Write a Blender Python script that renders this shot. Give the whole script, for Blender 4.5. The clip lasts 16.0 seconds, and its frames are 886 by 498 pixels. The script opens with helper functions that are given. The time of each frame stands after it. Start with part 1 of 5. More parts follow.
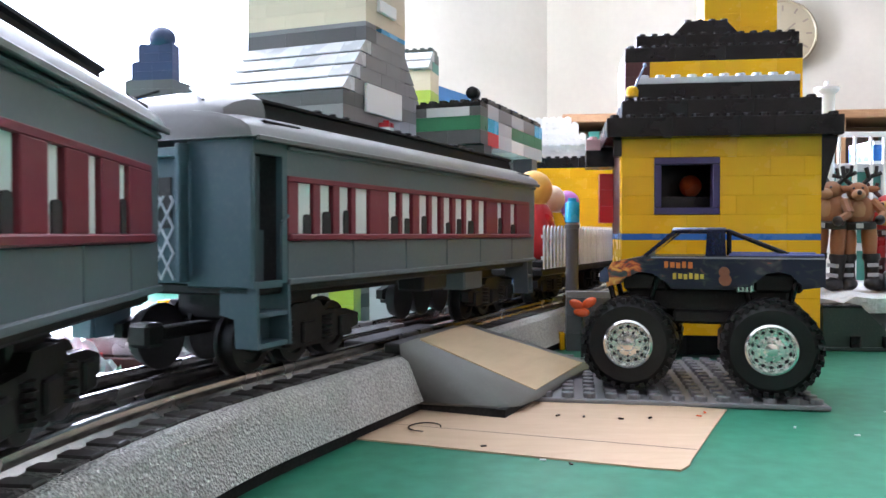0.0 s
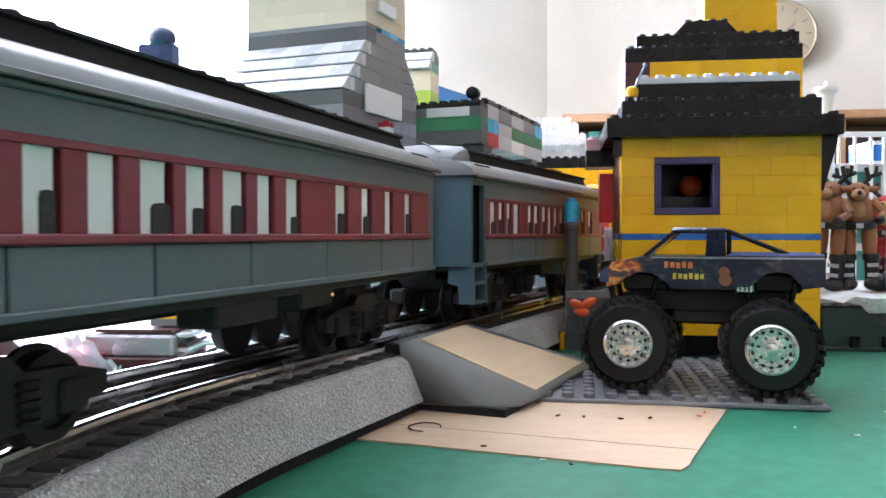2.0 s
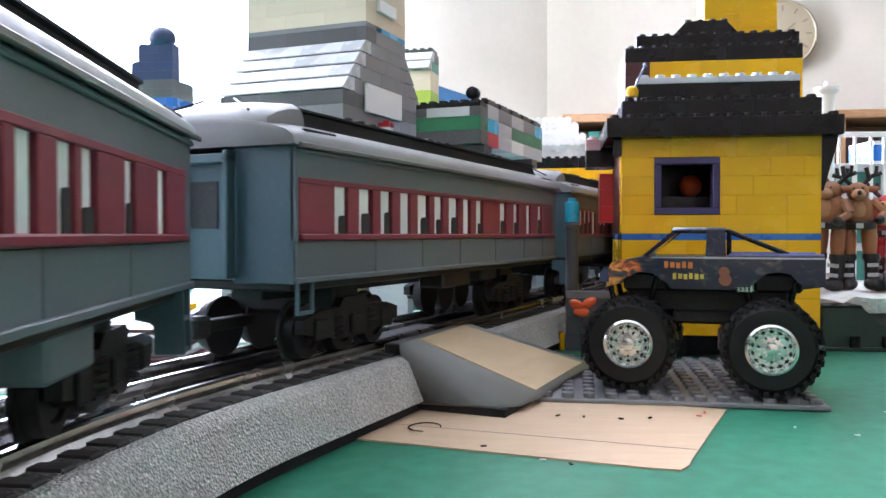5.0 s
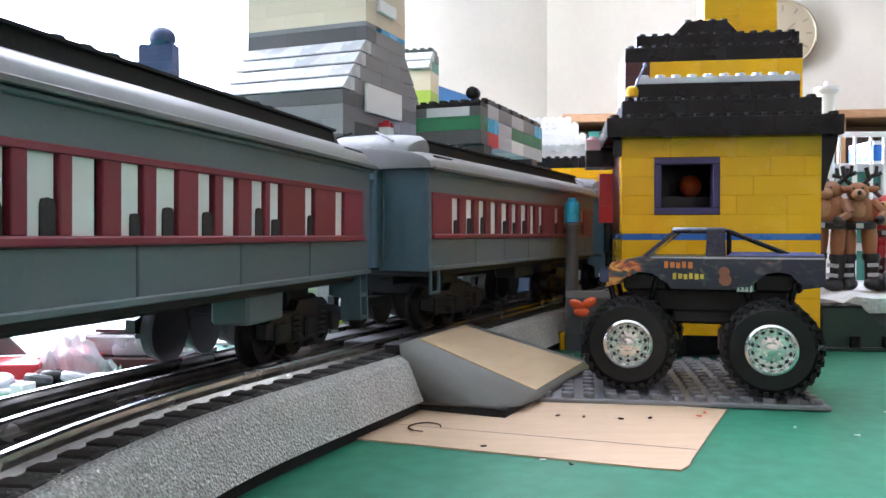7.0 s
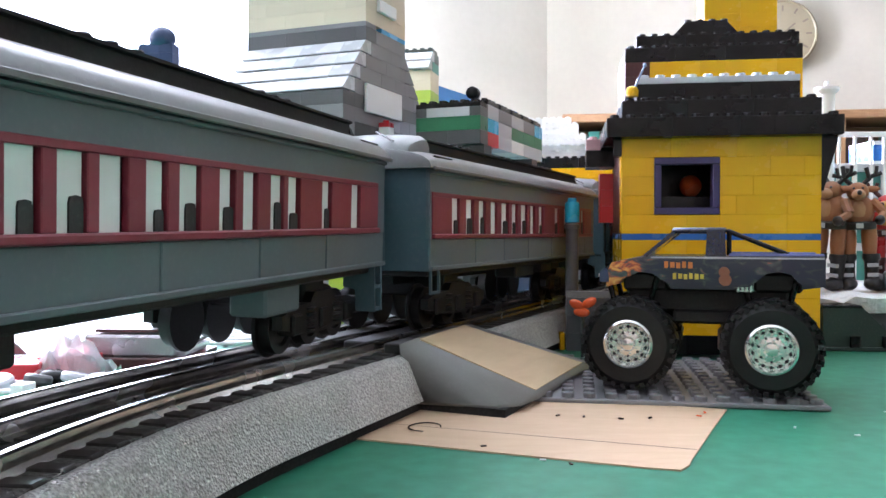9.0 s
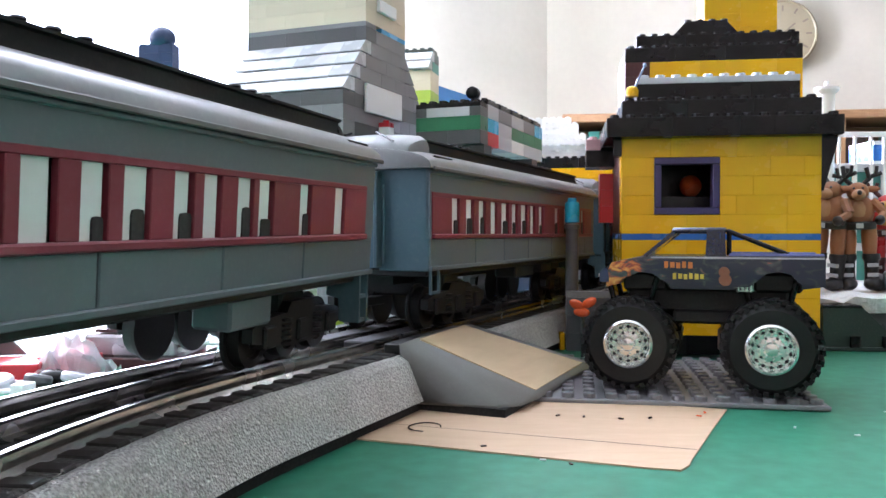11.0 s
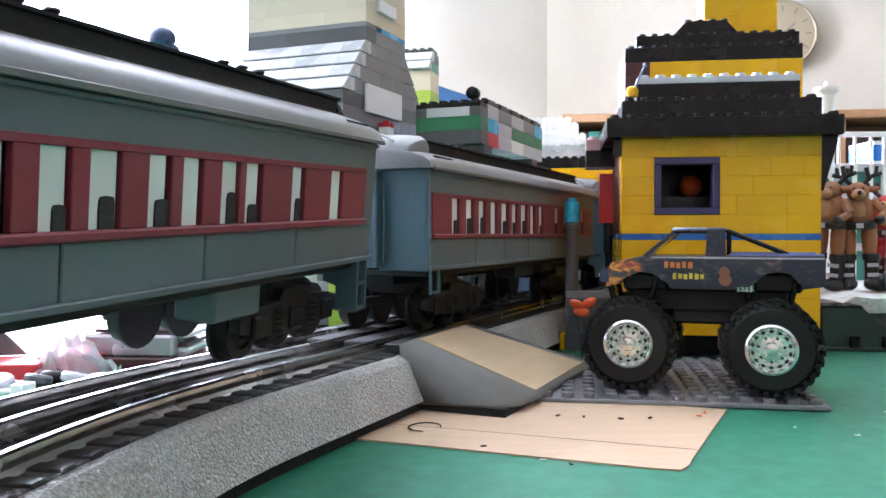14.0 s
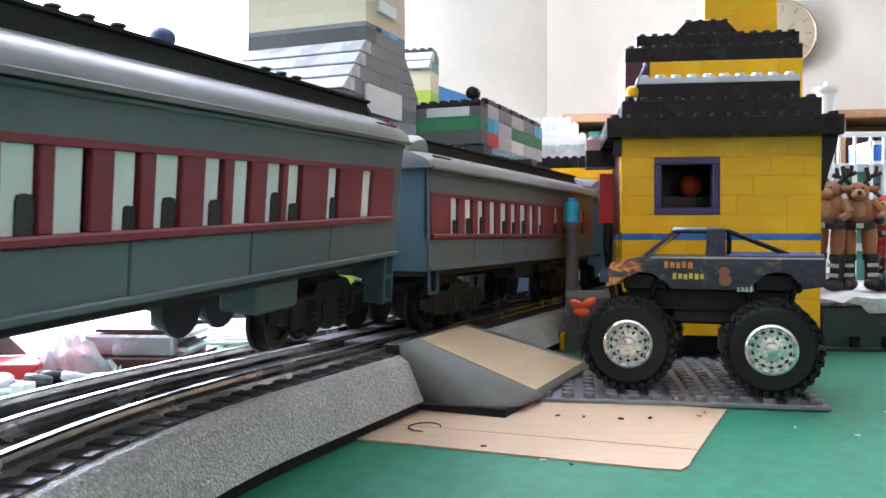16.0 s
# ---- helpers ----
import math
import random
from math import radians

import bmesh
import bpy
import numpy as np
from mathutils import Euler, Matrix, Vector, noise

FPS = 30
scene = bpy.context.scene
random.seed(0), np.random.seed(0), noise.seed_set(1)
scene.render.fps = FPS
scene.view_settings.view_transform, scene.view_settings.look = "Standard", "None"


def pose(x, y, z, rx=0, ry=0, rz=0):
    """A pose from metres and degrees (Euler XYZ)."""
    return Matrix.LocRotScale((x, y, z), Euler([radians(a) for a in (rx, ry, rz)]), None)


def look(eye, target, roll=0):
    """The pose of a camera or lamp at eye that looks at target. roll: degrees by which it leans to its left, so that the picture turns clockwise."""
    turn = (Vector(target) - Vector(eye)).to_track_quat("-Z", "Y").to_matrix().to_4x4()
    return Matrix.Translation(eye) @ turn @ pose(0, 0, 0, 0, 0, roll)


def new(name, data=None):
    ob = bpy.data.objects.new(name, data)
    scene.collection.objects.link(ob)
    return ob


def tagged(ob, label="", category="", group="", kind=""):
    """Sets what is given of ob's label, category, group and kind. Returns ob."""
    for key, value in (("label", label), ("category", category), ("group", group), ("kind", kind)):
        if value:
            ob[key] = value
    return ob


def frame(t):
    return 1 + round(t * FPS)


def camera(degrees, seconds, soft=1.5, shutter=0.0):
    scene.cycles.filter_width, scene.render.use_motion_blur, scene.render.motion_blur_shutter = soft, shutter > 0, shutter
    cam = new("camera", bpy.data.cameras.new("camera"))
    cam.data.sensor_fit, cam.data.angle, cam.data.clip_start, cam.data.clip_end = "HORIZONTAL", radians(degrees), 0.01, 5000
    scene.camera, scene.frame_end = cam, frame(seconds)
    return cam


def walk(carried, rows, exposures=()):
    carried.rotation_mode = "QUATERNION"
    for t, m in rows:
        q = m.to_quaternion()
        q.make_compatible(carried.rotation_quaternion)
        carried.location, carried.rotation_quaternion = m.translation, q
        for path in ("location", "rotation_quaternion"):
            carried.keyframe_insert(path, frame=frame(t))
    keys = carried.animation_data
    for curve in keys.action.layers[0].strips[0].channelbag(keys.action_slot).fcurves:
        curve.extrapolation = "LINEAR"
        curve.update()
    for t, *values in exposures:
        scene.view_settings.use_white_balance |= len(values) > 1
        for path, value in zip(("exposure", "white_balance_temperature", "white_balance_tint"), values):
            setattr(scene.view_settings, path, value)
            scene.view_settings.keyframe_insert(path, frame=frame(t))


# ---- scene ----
# ---------------------------------------------------------------- camera
EYE = Vector((0.0, 0.0, 0.063))
LENS = 2 * math.degrees(math.atan(784 / 1450))
cam = camera(LENS, 16.0, soft=1.5, shutter=0.4)
STILL = look(EYE, EYE + Vector((0.0, 1.0, -27 / 1450)))
walk(cam, [(0.0, STILL), (16.0, STILL)], [(0.0, 0.40, 6050, 27), (16.0, 0.40, 6050, 27)])

# ---------------------------------------------------------------- world and light
world = bpy.data.worlds.new("world")
scene.world = world
world.use_nodes = True
sky = world.node_tree.nodes.new("ShaderNodeTexSky")
sky.sky_type, sky.sun_disc = "NISHITA", False
sky.sun_elevation, sky.sun_rotation = radians(40), radians(-40)
world.node_tree.links.new(sky.outputs[0], world.node_tree.nodes["Background"].inputs[0])
world.node_tree.nodes["Background"].inputs[1].default_value = 0.15


def window_light(name, m, w, h, power, colour):
    data = bpy.data.lights.new(name, "AREA")
    data.shape, data.size, data.size_y, data.energy, data.color = "RECTANGLE", w, h, power, colour
    ob = new(name, data)
    ob.matrix_world = m
    return ob


# ---------------------------------------------------------------- materials
def nodes_of(name):
    m = bpy.data.materials.new(name)
    m.use_nodes = True
    return m, m.node_tree.nodes, m.node_tree.links, m.node_tree.nodes["Principled BSDF"]


def plastic(name, colour, rough=0.3, vary=0.06, bump=0.05, scale=400.0, metal=0.0, dust=0.05, coat=0.0, spec=0.5):
    """Painted or moulded surface with slight colour drift, fine relief and dust."""
    m, n, l, b = nodes_of(name)
    tc = n.new("ShaderNodeTexCoord")
    info = n.new("ShaderNodeObjectInfo")
    big = n.new("ShaderNodeTexNoise")
    big.inputs["Scale"].default_value, big.inputs["Detail"].default_value = scale * 0.12, 4
    fine = n.new("ShaderNodeTexNoise")
    fine.inputs["Scale"].default_value, fine.inputs["Detail"].default_value = scale * 2.2, 3
    for t in (big, fine):
        l.new(tc.outputs["Object"], t.inputs["Vector"])
    hsv = n.new("ShaderNodeHueSaturation")
    hsv.inputs["Color"].default_value = (*colour, 1)
    add = n.new("ShaderNodeMath")
    add.operation = "ADD"
    l.new(big.outputs[0], add.inputs[0])
    l.new(info.outputs["Random"], add.inputs[1])
    rng = n.new("ShaderNodeMapRange")
    rng.inputs["From Max"].default_value = 2.0
    rng.inputs["To Min"].default_value, rng.inputs["To Max"].default_value = 1 - 2 * vary, 1 + 2 * vary
    l.new(add.outputs[0], rng.inputs["Value"])
    l.new(rng.outputs[0], hsv.inputs["Value"])
    mix = n.new("ShaderNodeMixRGB")
    mix.inputs["Color2"].default_value = (0.45, 0.43, 0.40, 1)
    dr = n.new("ShaderNodeMapRange")
    dr.inputs["From Min"].default_value, dr.inputs["From Max"].default_value = 0.5, 0.8
    dr.inputs["To Max"].default_value = dust
    l.new(fine.outputs[0], dr.inputs["Value"])
    l.new(dr.outputs[0], mix.inputs["Fac"])
    l.new(hsv.outputs[0], mix.inputs["Color1"])
    l.new(mix.outputs[0], b.inputs["Base Color"])
    rr = n.new("ShaderNodeMapRange")
    rr.inputs["To Min"].default_value, rr.inputs["To Max"].default_value = max(rough - 0.08, 0.03), min(rough + 0.12, 1)
    l.new(big.outputs[0], rr.inputs["Value"])
    l.new(rr.outputs[0], b.inputs["Roughness"])
    bp = n.new("ShaderNodeBump")
    bp.inputs["Strength"].default_value, bp.inputs["Distance"].default_value = bump, 0.0004
    l.new(fine.outputs[0], bp.inputs["Height"])
    l.new(bp.outputs[0], b.inputs["Normal"])
    b.inputs["Metallic"].default_value = metal
    b.inputs["Coat Weight"].default_value = coat
    b.inputs["Specular IOR Level"].default_value = spec
    return m


def speckled(name, dark, light, scale, rough=0.9, bump=0.7, dist=0.001, second=None, cells=True):
    """Granular surface: ballast, painted board, snow."""
    m, n, l, b = nodes_of(name)
    tc = n.new("ShaderNodeTexCoord")
    t1 = n.new("ShaderNodeTexVoronoi") if cells else n.new("ShaderNodeTexNoise")
    t1.inputs["Scale"].default_value = scale
    t2 = n.new("ShaderNodeTexNoise")
    t2.inputs["Scale"].default_value, t2.inputs["Detail"].default_value = scale * 0.05, 5
    t3 = n.new("ShaderNodeTexNoise")
    t3.inputs["Scale"].default_value, t3.inputs["Detail"].default_value = scale * 0.9, 6
    for t in (t1, t2, t3):
        l.new(tc.outputs["Object"], t.inputs["Vector"])
    ramp = n.new("ShaderNodeValToRGB")
    ramp.color_ramp.elements[0].color, ramp.color_ramp.elements[1].color = (*dark, 1), (*light, 1)
    ramp.color_ramp.elements[0].position, ramp.color_ramp.elements[1].position = 0.32, 0.68
    l.new(t3.outputs[0], ramp.inputs[0])
    mix = n.new("ShaderNodeMixRGB")
    mix.blend_type = "MULTIPLY"
    r2 = n.new("ShaderNodeMapRange")
    r2.inputs["To Min"].default_value, r2.inputs["To Max"].default_value = 0.72, 1.18
    l.new(t2.outputs[0], r2.inputs["Value"])
    mix.inputs["Fac"].default_value = 0.8
    l.new(ramp.outputs[0], mix.inputs["Color1"])
    l.new(r2.outputs[0], mix.inputs["Color2"])
    l.new(mix.outputs[0], b.inputs["Base Color"])
    b.inputs["Roughness"].default_value = rough
    bp = n.new("ShaderNodeBump")
    bp.inputs["Strength"].default_value, bp.inputs["Distance"].default_value = bump, dist
    l.new(t1.outputs[0], bp.inputs["Height"])
    l.new(bp.outputs[0], b.inputs["Normal"])
    return m


def wood(name, dark, light, axis_scale=(60, 6, 60), rough=0.6):
    m, n, l, b = nodes_of(name)
    tc, mp = n.new("ShaderNodeTexCoord"), n.new("ShaderNodeMapping")
    mp.inputs["Scale"].default_value = axis_scale
    t = n.new("ShaderNodeTexNoise")
    t.inputs["Scale"].default_value, t.inputs["Detail"].default_value, t.inputs["Distortion"].default_value = 4, 8, 0.6
    t2 = n.new("ShaderNodeTexNoise")
    t2.inputs["Scale"].default_value, t2.inputs["Detail"].default_value = 30, 5
    l.new(tc.outputs["Object"], mp.inputs["Vector"])
    l.new(tc.outputs["Object"], t2.inputs["Vector"])
    l.new(mp.outputs[0], t.inputs["Vector"])
    ramp = n.new("ShaderNodeValToRGB")
    ramp.color_ramp.elements[0].color, ramp.color_ramp.elements[1].color = (*dark, 1), (*light, 1)
    ramp.color_ramp.elements[0].position, ramp.color_ramp.elements[1].position = 0.3, 0.7
    mixf = n.new("ShaderNodeMath")
    mixf.operation = "MULTIPLY_ADD"
    mixf.inputs[1].default_value = 0.6
    l.new(t.outputs[0], mixf.inputs[0])
    sc = n.new("ShaderNodeMath")
    sc.operation = "MULTIPLY"
    sc.inputs[1].default_value = 0.4
    l.new(t2.outputs[0], sc.inputs[0])
    l.new(sc.outputs[0], mixf.inputs[2])
    l.new(mixf.outputs[0], ramp.inputs[0])
    l.new(ramp.outputs[0], b.inputs["Base Color"])
    b.inputs["Roughness"].default_value = rough
    bp = n.new("ShaderNodeBump")
    bp.inputs["Strength"].default_value, bp.inputs["Distance"].default_value = 0.15, 0.0003
    l.new(t.outputs[0], bp.inputs["Height"])
    l.new(bp.outputs[0], b.inputs["Normal"])
    return m


def clear(name, colour=(0.95, 0.97, 1.0), rough=0.08):
    m, n, l, b = nodes_of(name)
    b.inputs["Base Color"].default_value = (*colour, 1)
    b.inputs["Transmission Weight"].default_value, b.inputs["Roughness"].default_value = 0.85, rough
    return m


def glowing(name, colour, strength):
    m, n, l, b = nodes_of(name)
    b.inputs["Emission Color"].default_value, b.inputs["Emission Strength"].default_value = (*colour, 1), strength
    return m


YELLOW = plastic("yellow_plastic", (0.76, 0.40, 0.002), 0.24, 0.04, dust=0.0, spec=0.3)
BLACK = plastic("black_plastic", (0.003, 0.003, 0.0035), 0.24, 0.1, dust=0.004, spec=0.3)
BLUE = plastic("blue_plastic", (0.02, 0.13, 0.42), 0.25)
DKBLUE = plastic("dark_blue_plastic", (0.016, 0.036, 0.10), 0.3)
SKYBLUE = plastic("light_blue_plastic", (0.10, 0.42, 0.75), 0.25)
CYAN = plastic("cyan_plastic", (0.015, 0.42, 0.66), 0.25)
PURPLE = plastic("dark_purple_plastic", (0.040, 0.028, 0.10), 0.3)
DKGREY = plastic("dark_grey_plastic", (0.085, 0.085, 0.09), 0.3, 0.09)
GREY = plastic("grey_plastic", (0.20, 0.20, 0.21), 0.3, 0.09)
LTGREY = plastic("light_grey_plastic", (0.50, 0.51, 0.54), 0.28, 0.06)
WHITE = plastic("white_plastic", (0.80, 0.80, 0.79), 0.3, 0.04)
TAN = plastic("tan_plastic", (0.60, 0.51, 0.38), 0.35, 0.04)
GREEN = plastic("green_plastic", (0.012, 0.17, 0.075), 0.28)
DKGREEN = plastic("dark_green_plastic", (0.020, 0.034, 0.029), 0.3)
MIDBLUE = plastic("mid_blue_plastic", (0.045, 0.21, 0.52), 0.28)
# pale tone carries the glare that lies on sloped roof bricks
GLARESLOPE = plastic("glare_slope_plastic", (0.50, 0.51, 0.54), 0.26, 0.17)
TEAL = plastic("teal_plastic", (0.05, 0.26, 0.22), 0.35)
LIME = plastic("lime_plastic", (0.30, 0.43, 0.025), 0.3)
RED = plastic("red_plastic", (0.52, 0.016, 0.020), 0.28)
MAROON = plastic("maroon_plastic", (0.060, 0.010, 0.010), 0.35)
ORANGE = plastic("orange_red_plastic", (0.72, 0.10, 0.02), 0.25)
DKBROWN = plastic("dark_brown_rubber", (0.045, 0.026, 0.018), 0.5, 0.12)
SKIN = plastic("cream_rubber", (0.70, 0.50, 0.36), 0.5)
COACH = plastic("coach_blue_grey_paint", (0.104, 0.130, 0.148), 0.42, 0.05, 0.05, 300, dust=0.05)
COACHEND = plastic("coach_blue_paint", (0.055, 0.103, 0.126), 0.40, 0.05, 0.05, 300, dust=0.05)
COACHRED = plastic("coach_red_paint", (0.205, 0.021, 0.036), 0.40, 0.06, 0.05, 300, dust=0.03)
ROOF = plastic("coach_roof_grey", (0.135, 0.135, 0.138), 0.34, 0.08, 0.06, 300, dust=0.06)
MATTE = plastic("matte_black_paint", (0.010, 0.010, 0.011), 0.6, 0.12, 0.1, dust=0.02, spec=0.3)
UNDER = plastic("underframe_black", (0.010, 0.009, 0.009), 0.5, 0.15, dust=0.02, spec=0.3)
BLIND = plastic("frosted_window", (0.74, 0.75, 0.74), 0.4, 0.05)
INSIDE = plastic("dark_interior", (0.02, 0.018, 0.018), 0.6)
STEEL = plastic("rail_steel", (0.62, 0.60, 0.57), 0.24, 0.08, 0.04, 300, metal=1.0, dust=0.1)
TIE = plastic("tie_black", (0.026, 0.022, 0.020), 0.65, 0.25, dust=0.03)
# underlay tone, near-black to carry the shade in the gap below
FOAM = plastic("shade_black_underlay", (0.012, 0.012, 0.013), 0.8, 0.2)
BALLAST = speckled("ballast_grey", (0.33, 0.32, 0.30), (0.66, 0.645, 0.61), 1250, 0.88, 0.8, 0.0009)
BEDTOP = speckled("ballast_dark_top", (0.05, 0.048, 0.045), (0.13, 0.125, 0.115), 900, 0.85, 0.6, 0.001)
BOARD = speckled("green_painted_board", (0.010, 0.158, 0.088), (0.026, 0.215, 0.128), 160, 0.45, 0.12, 0.0004, cells=False)
BAREWOOD = wood("bare_board", (0.55, 0.37, 0.235), (0.64, 0.45, 0.30), (14, 50, 60), 0.65)
RAMPTOP = wood("ramp_tan", (0.50, 0.35, 0.20), (0.60, 0.43, 0.26), (50, 10, 50), 0.55)
RAMPGREY = plastic("ramp_grey", (0.165, 0.160, 0.148), 0.36, 0.08, 0.1, 300)
PANEL = plastic("crossing_panel_dark", (0.035, 0.033, 0.031), 0.45, 0.12)
PLATE = plastic("baseplate_grey", (0.19, 0.19, 0.20), 0.33, 0.06)
RUBBER = plastic("tyre_rubber", (0.0045, 0.0045, 0.005), 0.42, 0.15, 0.15, dust=0.006, spec=0.4)
CHROME = plastic("chrome", (0.80, 0.80, 0.78), 0.20, 0.05, 0.10, metal=1.0, dust=0.05)
PAINT = plastic("dark_blue_metallic", (0.006, 0.009, 0.040), 0.22, 0.08, 0.03, coat=0.6)
SNOW = speckled("cotton_snow", (0.70, 0.70, 0.71), (0.86, 0.86, 0.86), 350, 0.95, 0.8, 0.002, cells=False)
WALLPAINT = speckled("cream_wall", (0.525, 0.485, 0.40), (0.545, 0.505, 0.415), 40, 0.8, 0.1, 0.002, cells=False)
# lighter copy of the cream, with the window side's brightness painted in
WALLPALE = speckled("lit_cream_wall", (0.61, 0.58, 0.50), (0.63, 0.60, 0.52), 40, 0.8, 0.1, 0.002, cells=False)
# for walls out of view, kept dark to cut bounce onto near faces
WALLDARK = speckled("unseen_dim_tan_wall", (0.19, 0.15, 0.115), (0.24, 0.20, 0.155), 40, 0.8, 0.1, 0.002, cells=False)
CEIL = speckled("white_ceiling", (0.78, 0.77, 0.74), (0.84, 0.83, 0.80), 40, 0.85, 0.1, 0.002, cells=False)
CARPET = speckled("carpet", (0.16, 0.13, 0.10), (0.24, 0.20, 0.16), 300, 0.95, 0.6, 0.003, cells=False)
OAK = wood("shelf_wood", (0.20, 0.10, 0.045), (0.34, 0.19, 0.09), (4, 30, 30), 0.5)
GLASS = clear("clear_plastic")
FROST = clear("frosted_plastic", (0.93, 0.94, 0.97), 0.35)


# ---------------------------------------------------------------- mesh helpers
def box(bm, x0, y0, z0, x1, y1, z1, bevel=0.0):
    vs = [bm.verts.new((x, y, z)) for z in (z0, z1) for y in (y0, y1) for x in (x0, x1)]
    fs = [bm.faces.new([vs[i] for i in q]) for q in ((0, 2, 3, 1), (4, 5, 7, 6), (0, 1, 5, 4), (2, 6, 7, 3), (0, 4, 6, 2), (1, 3, 7, 5))]
    if bevel:
        es = list({e for f in fs for e in f.edges})
        bmesh.ops.bevel(bm, geom=es, offset=bevel, segments=1, affect="EDGES", profile=0.5)
    return vs


def lathe(bm, rings, seg=16, m=Matrix(), cap=True):
    """rings: (radius, height) along local z."""
    loops = []
    for r, z in rings:
        loops.append([bm.verts.new(m @ Vector((r * math.cos(2 * math.pi * k / seg), r * math.sin(2 * math.pi * k / seg), z))) for k in range(seg)])
    for a, b in zip(loops, loops[1:]):
        for k in range(seg):
            bm.faces.new((a[k], a[(k + 1) % seg], b[(k + 1) % seg], b[k]))
    if cap:
        bm.faces.new(loops[0][::-1])
        bm.faces.new(loops[-1])


def rod(bm, a, b, r, seg=8):
    a, b = Vector(a), Vector(b)
    m = Matrix.Translation(a) @ (b - a).to_track_quat("Z", "Y").to_matrix().to_4x4()
    lathe(bm, [(r, 0), (r, (b - a).length)], seg, m)


def ball(bm, c, r, scale=(1, 1, 1), seg=12):
    rings = []
    n = max(6, seg // 2 + 2)
    m = Matrix.Translation(c) @ Matrix.Diagonal((*scale, 1))
    lathe(bm, [(r * math.sin(math.pi * (i + 0.3) / (n + 0.6)), -r * math.cos(math.pi * (i + 0.3) / (n + 0.6))) for i in range(n + 1)], seg, m)


def sweep(bm, profile, stations, close=True):
    """profile: (u, z) pairs, u to the side; stations: (origin, side, up)."""
    loops = []
    for o, sd, up in stations:
        loops.append([bm.verts.new(o + sd * u + up * z) for u, z in profile])
    k = len(profile)
    for a, b in zip(loops, loops[1:]):
        for i in range(k if close else k - 1):
            bm.faces.new((a[i], b[i], b[(i + 1) % k], a[(i + 1) % k]))
    if close:
        bm.faces.new(loops[0])
        bm.faces.new(loops[-1][::-1])


def prism(bm, outline, y0, y1):
    """outline in x, z; extruded from y0 to y1."""
    a = [bm.verts.new((x, y0, z)) for x, z in outline]
    b = [bm.verts.new((x, y1, z)) for x, z in outline]
    n = len(a)
    for i in range(n):
        bm.faces.new((a[i], a[(i + 1) % n], b[(i + 1) % n], b[i]))
    bm.faces.new(a[::-1])
    bm.faces.new(b)


def finish(bm, name, material, smooth=False):
    bmesh.ops.recalc_face_normals(bm, faces=bm.faces)
    me = bpy.data.meshes.new(name)
    if smooth:
        for f in bm.faces:
            f.smooth = True
        for e in bm.edges:
            if len(e.link_faces) == 2 and e.calc_face_angle() > 0.7:
                e.smooth = False
    bm.to_mesh(me)
    bm.free()
    me.materials.append(material)
    return me


def part(name, bm, material, parent=None, label="", m=None, smooth=False):
    ob = new(name, finish(bm, name, material, smooth))
    if parent:
        ob.parent = parent
    if m is not None:
        ob.matrix_basis = m
    if label:
        tagged(ob, label)
    return ob


def empty(name, m, label, category, group="", kind=""):
    ob = new(name)
    ob.empty_display_size = 0.01
    ob.matrix_basis = m
    return tagged(ob, label, category, group, kind)


def solid(name, bm, material, label, category, m=None, group="", kind="", smooth=False):
    ob = part(name, bm, material, None, "", m, smooth)
    return tagged(ob, label, category, group, kind)


# toy brick unit: 8 mm studs, 3.2 mm plates
U, P = 0.008, 0.0032
BRICKS = {}


def brick_mesh(nx, ny, h, studs, material, slope=False):
    key = (nx, ny, h, studs, material.name, slope)
    if key not in BRICKS:
        bm = bmesh.new()
        g = 0.000035
        if slope:  # falls towards -y over one stud, full height at the back
            prism_pts = [(g, 0.0008), (ny * U - g, 0.0008), (ny * U - g, h * P), (ny * U - U, h * P), (g, 0.0016)]
            a = [bm.verts.new((g, y, z)) for y, z in prism_pts]
            b = [bm.verts.new((nx * U - g, y, z)) for y, z in prism_pts]
            for i in range(5):
                bm.faces.new((a[i], a[(i + 1) % 5], b[(i + 1) % 5], b[i]))
            bm.faces.new(a[::-1])
            bm.faces.new(b)
        else:
            box(bm, g, g, 0.00006, nx * U - g, ny * U - g, h * P, 0.0001)
        if studs:
            for i in range(nx):
                for j in range(ny):
                    lathe(bm, [(0.0024, h * P - 0.0001), (0.0024, h * P + 0.0016), (0.0022, h * P + 0.0018)], 10,
                          Matrix.Translation(((i + 0.5) * U, (j + 0.5) * U, 0)))
        BRICKS[key] = finish(bm, "brick", material)
    return BRICKS[key]


def brick(parent, material, i, j, k, nx, ny, h=3, studs=True, slope=False, turn=0, name="brick"):
    ob = new(name, brick_mesh(nx, ny, h, studs, material, slope))
    ob.parent = parent
    ob.matrix_basis = pose(i * U, j * U, k * P, 0, 0, turn)
    return ob


def course(parent, material, i0, i1, j, k, ny=2, h=3, studs=False, lengths=(4, 3, 4, 2), start=0):
    i, c = i0, start
    while i < i1:
        n = int(round(min(lengths[c % len(lengths)], i1 - i)))
        brick(parent, material, i, j, k, n, ny, h, studs)
        i, c = i + n, c + 1


def course_y(parent, material, i, j0, j1, k, nx=2, h=3, studs=False, lengths=(4, 3, 2), start=0):
    j, c = j0, start
    while j < j1:
        n = int(round(min(lengths[c % len(lengths)], j1 - j)))
        brick(parent, material, i, j, k, nx, n, h, studs)
        j, c = j + n, c + 1


# ---------------------------------------------------------------- track line
TC, TR, T0, T1 = Vector((0.2064, 0.1109, 0.0)), 0.3031, -0.06, 0.1281
RAIL = 0.0245


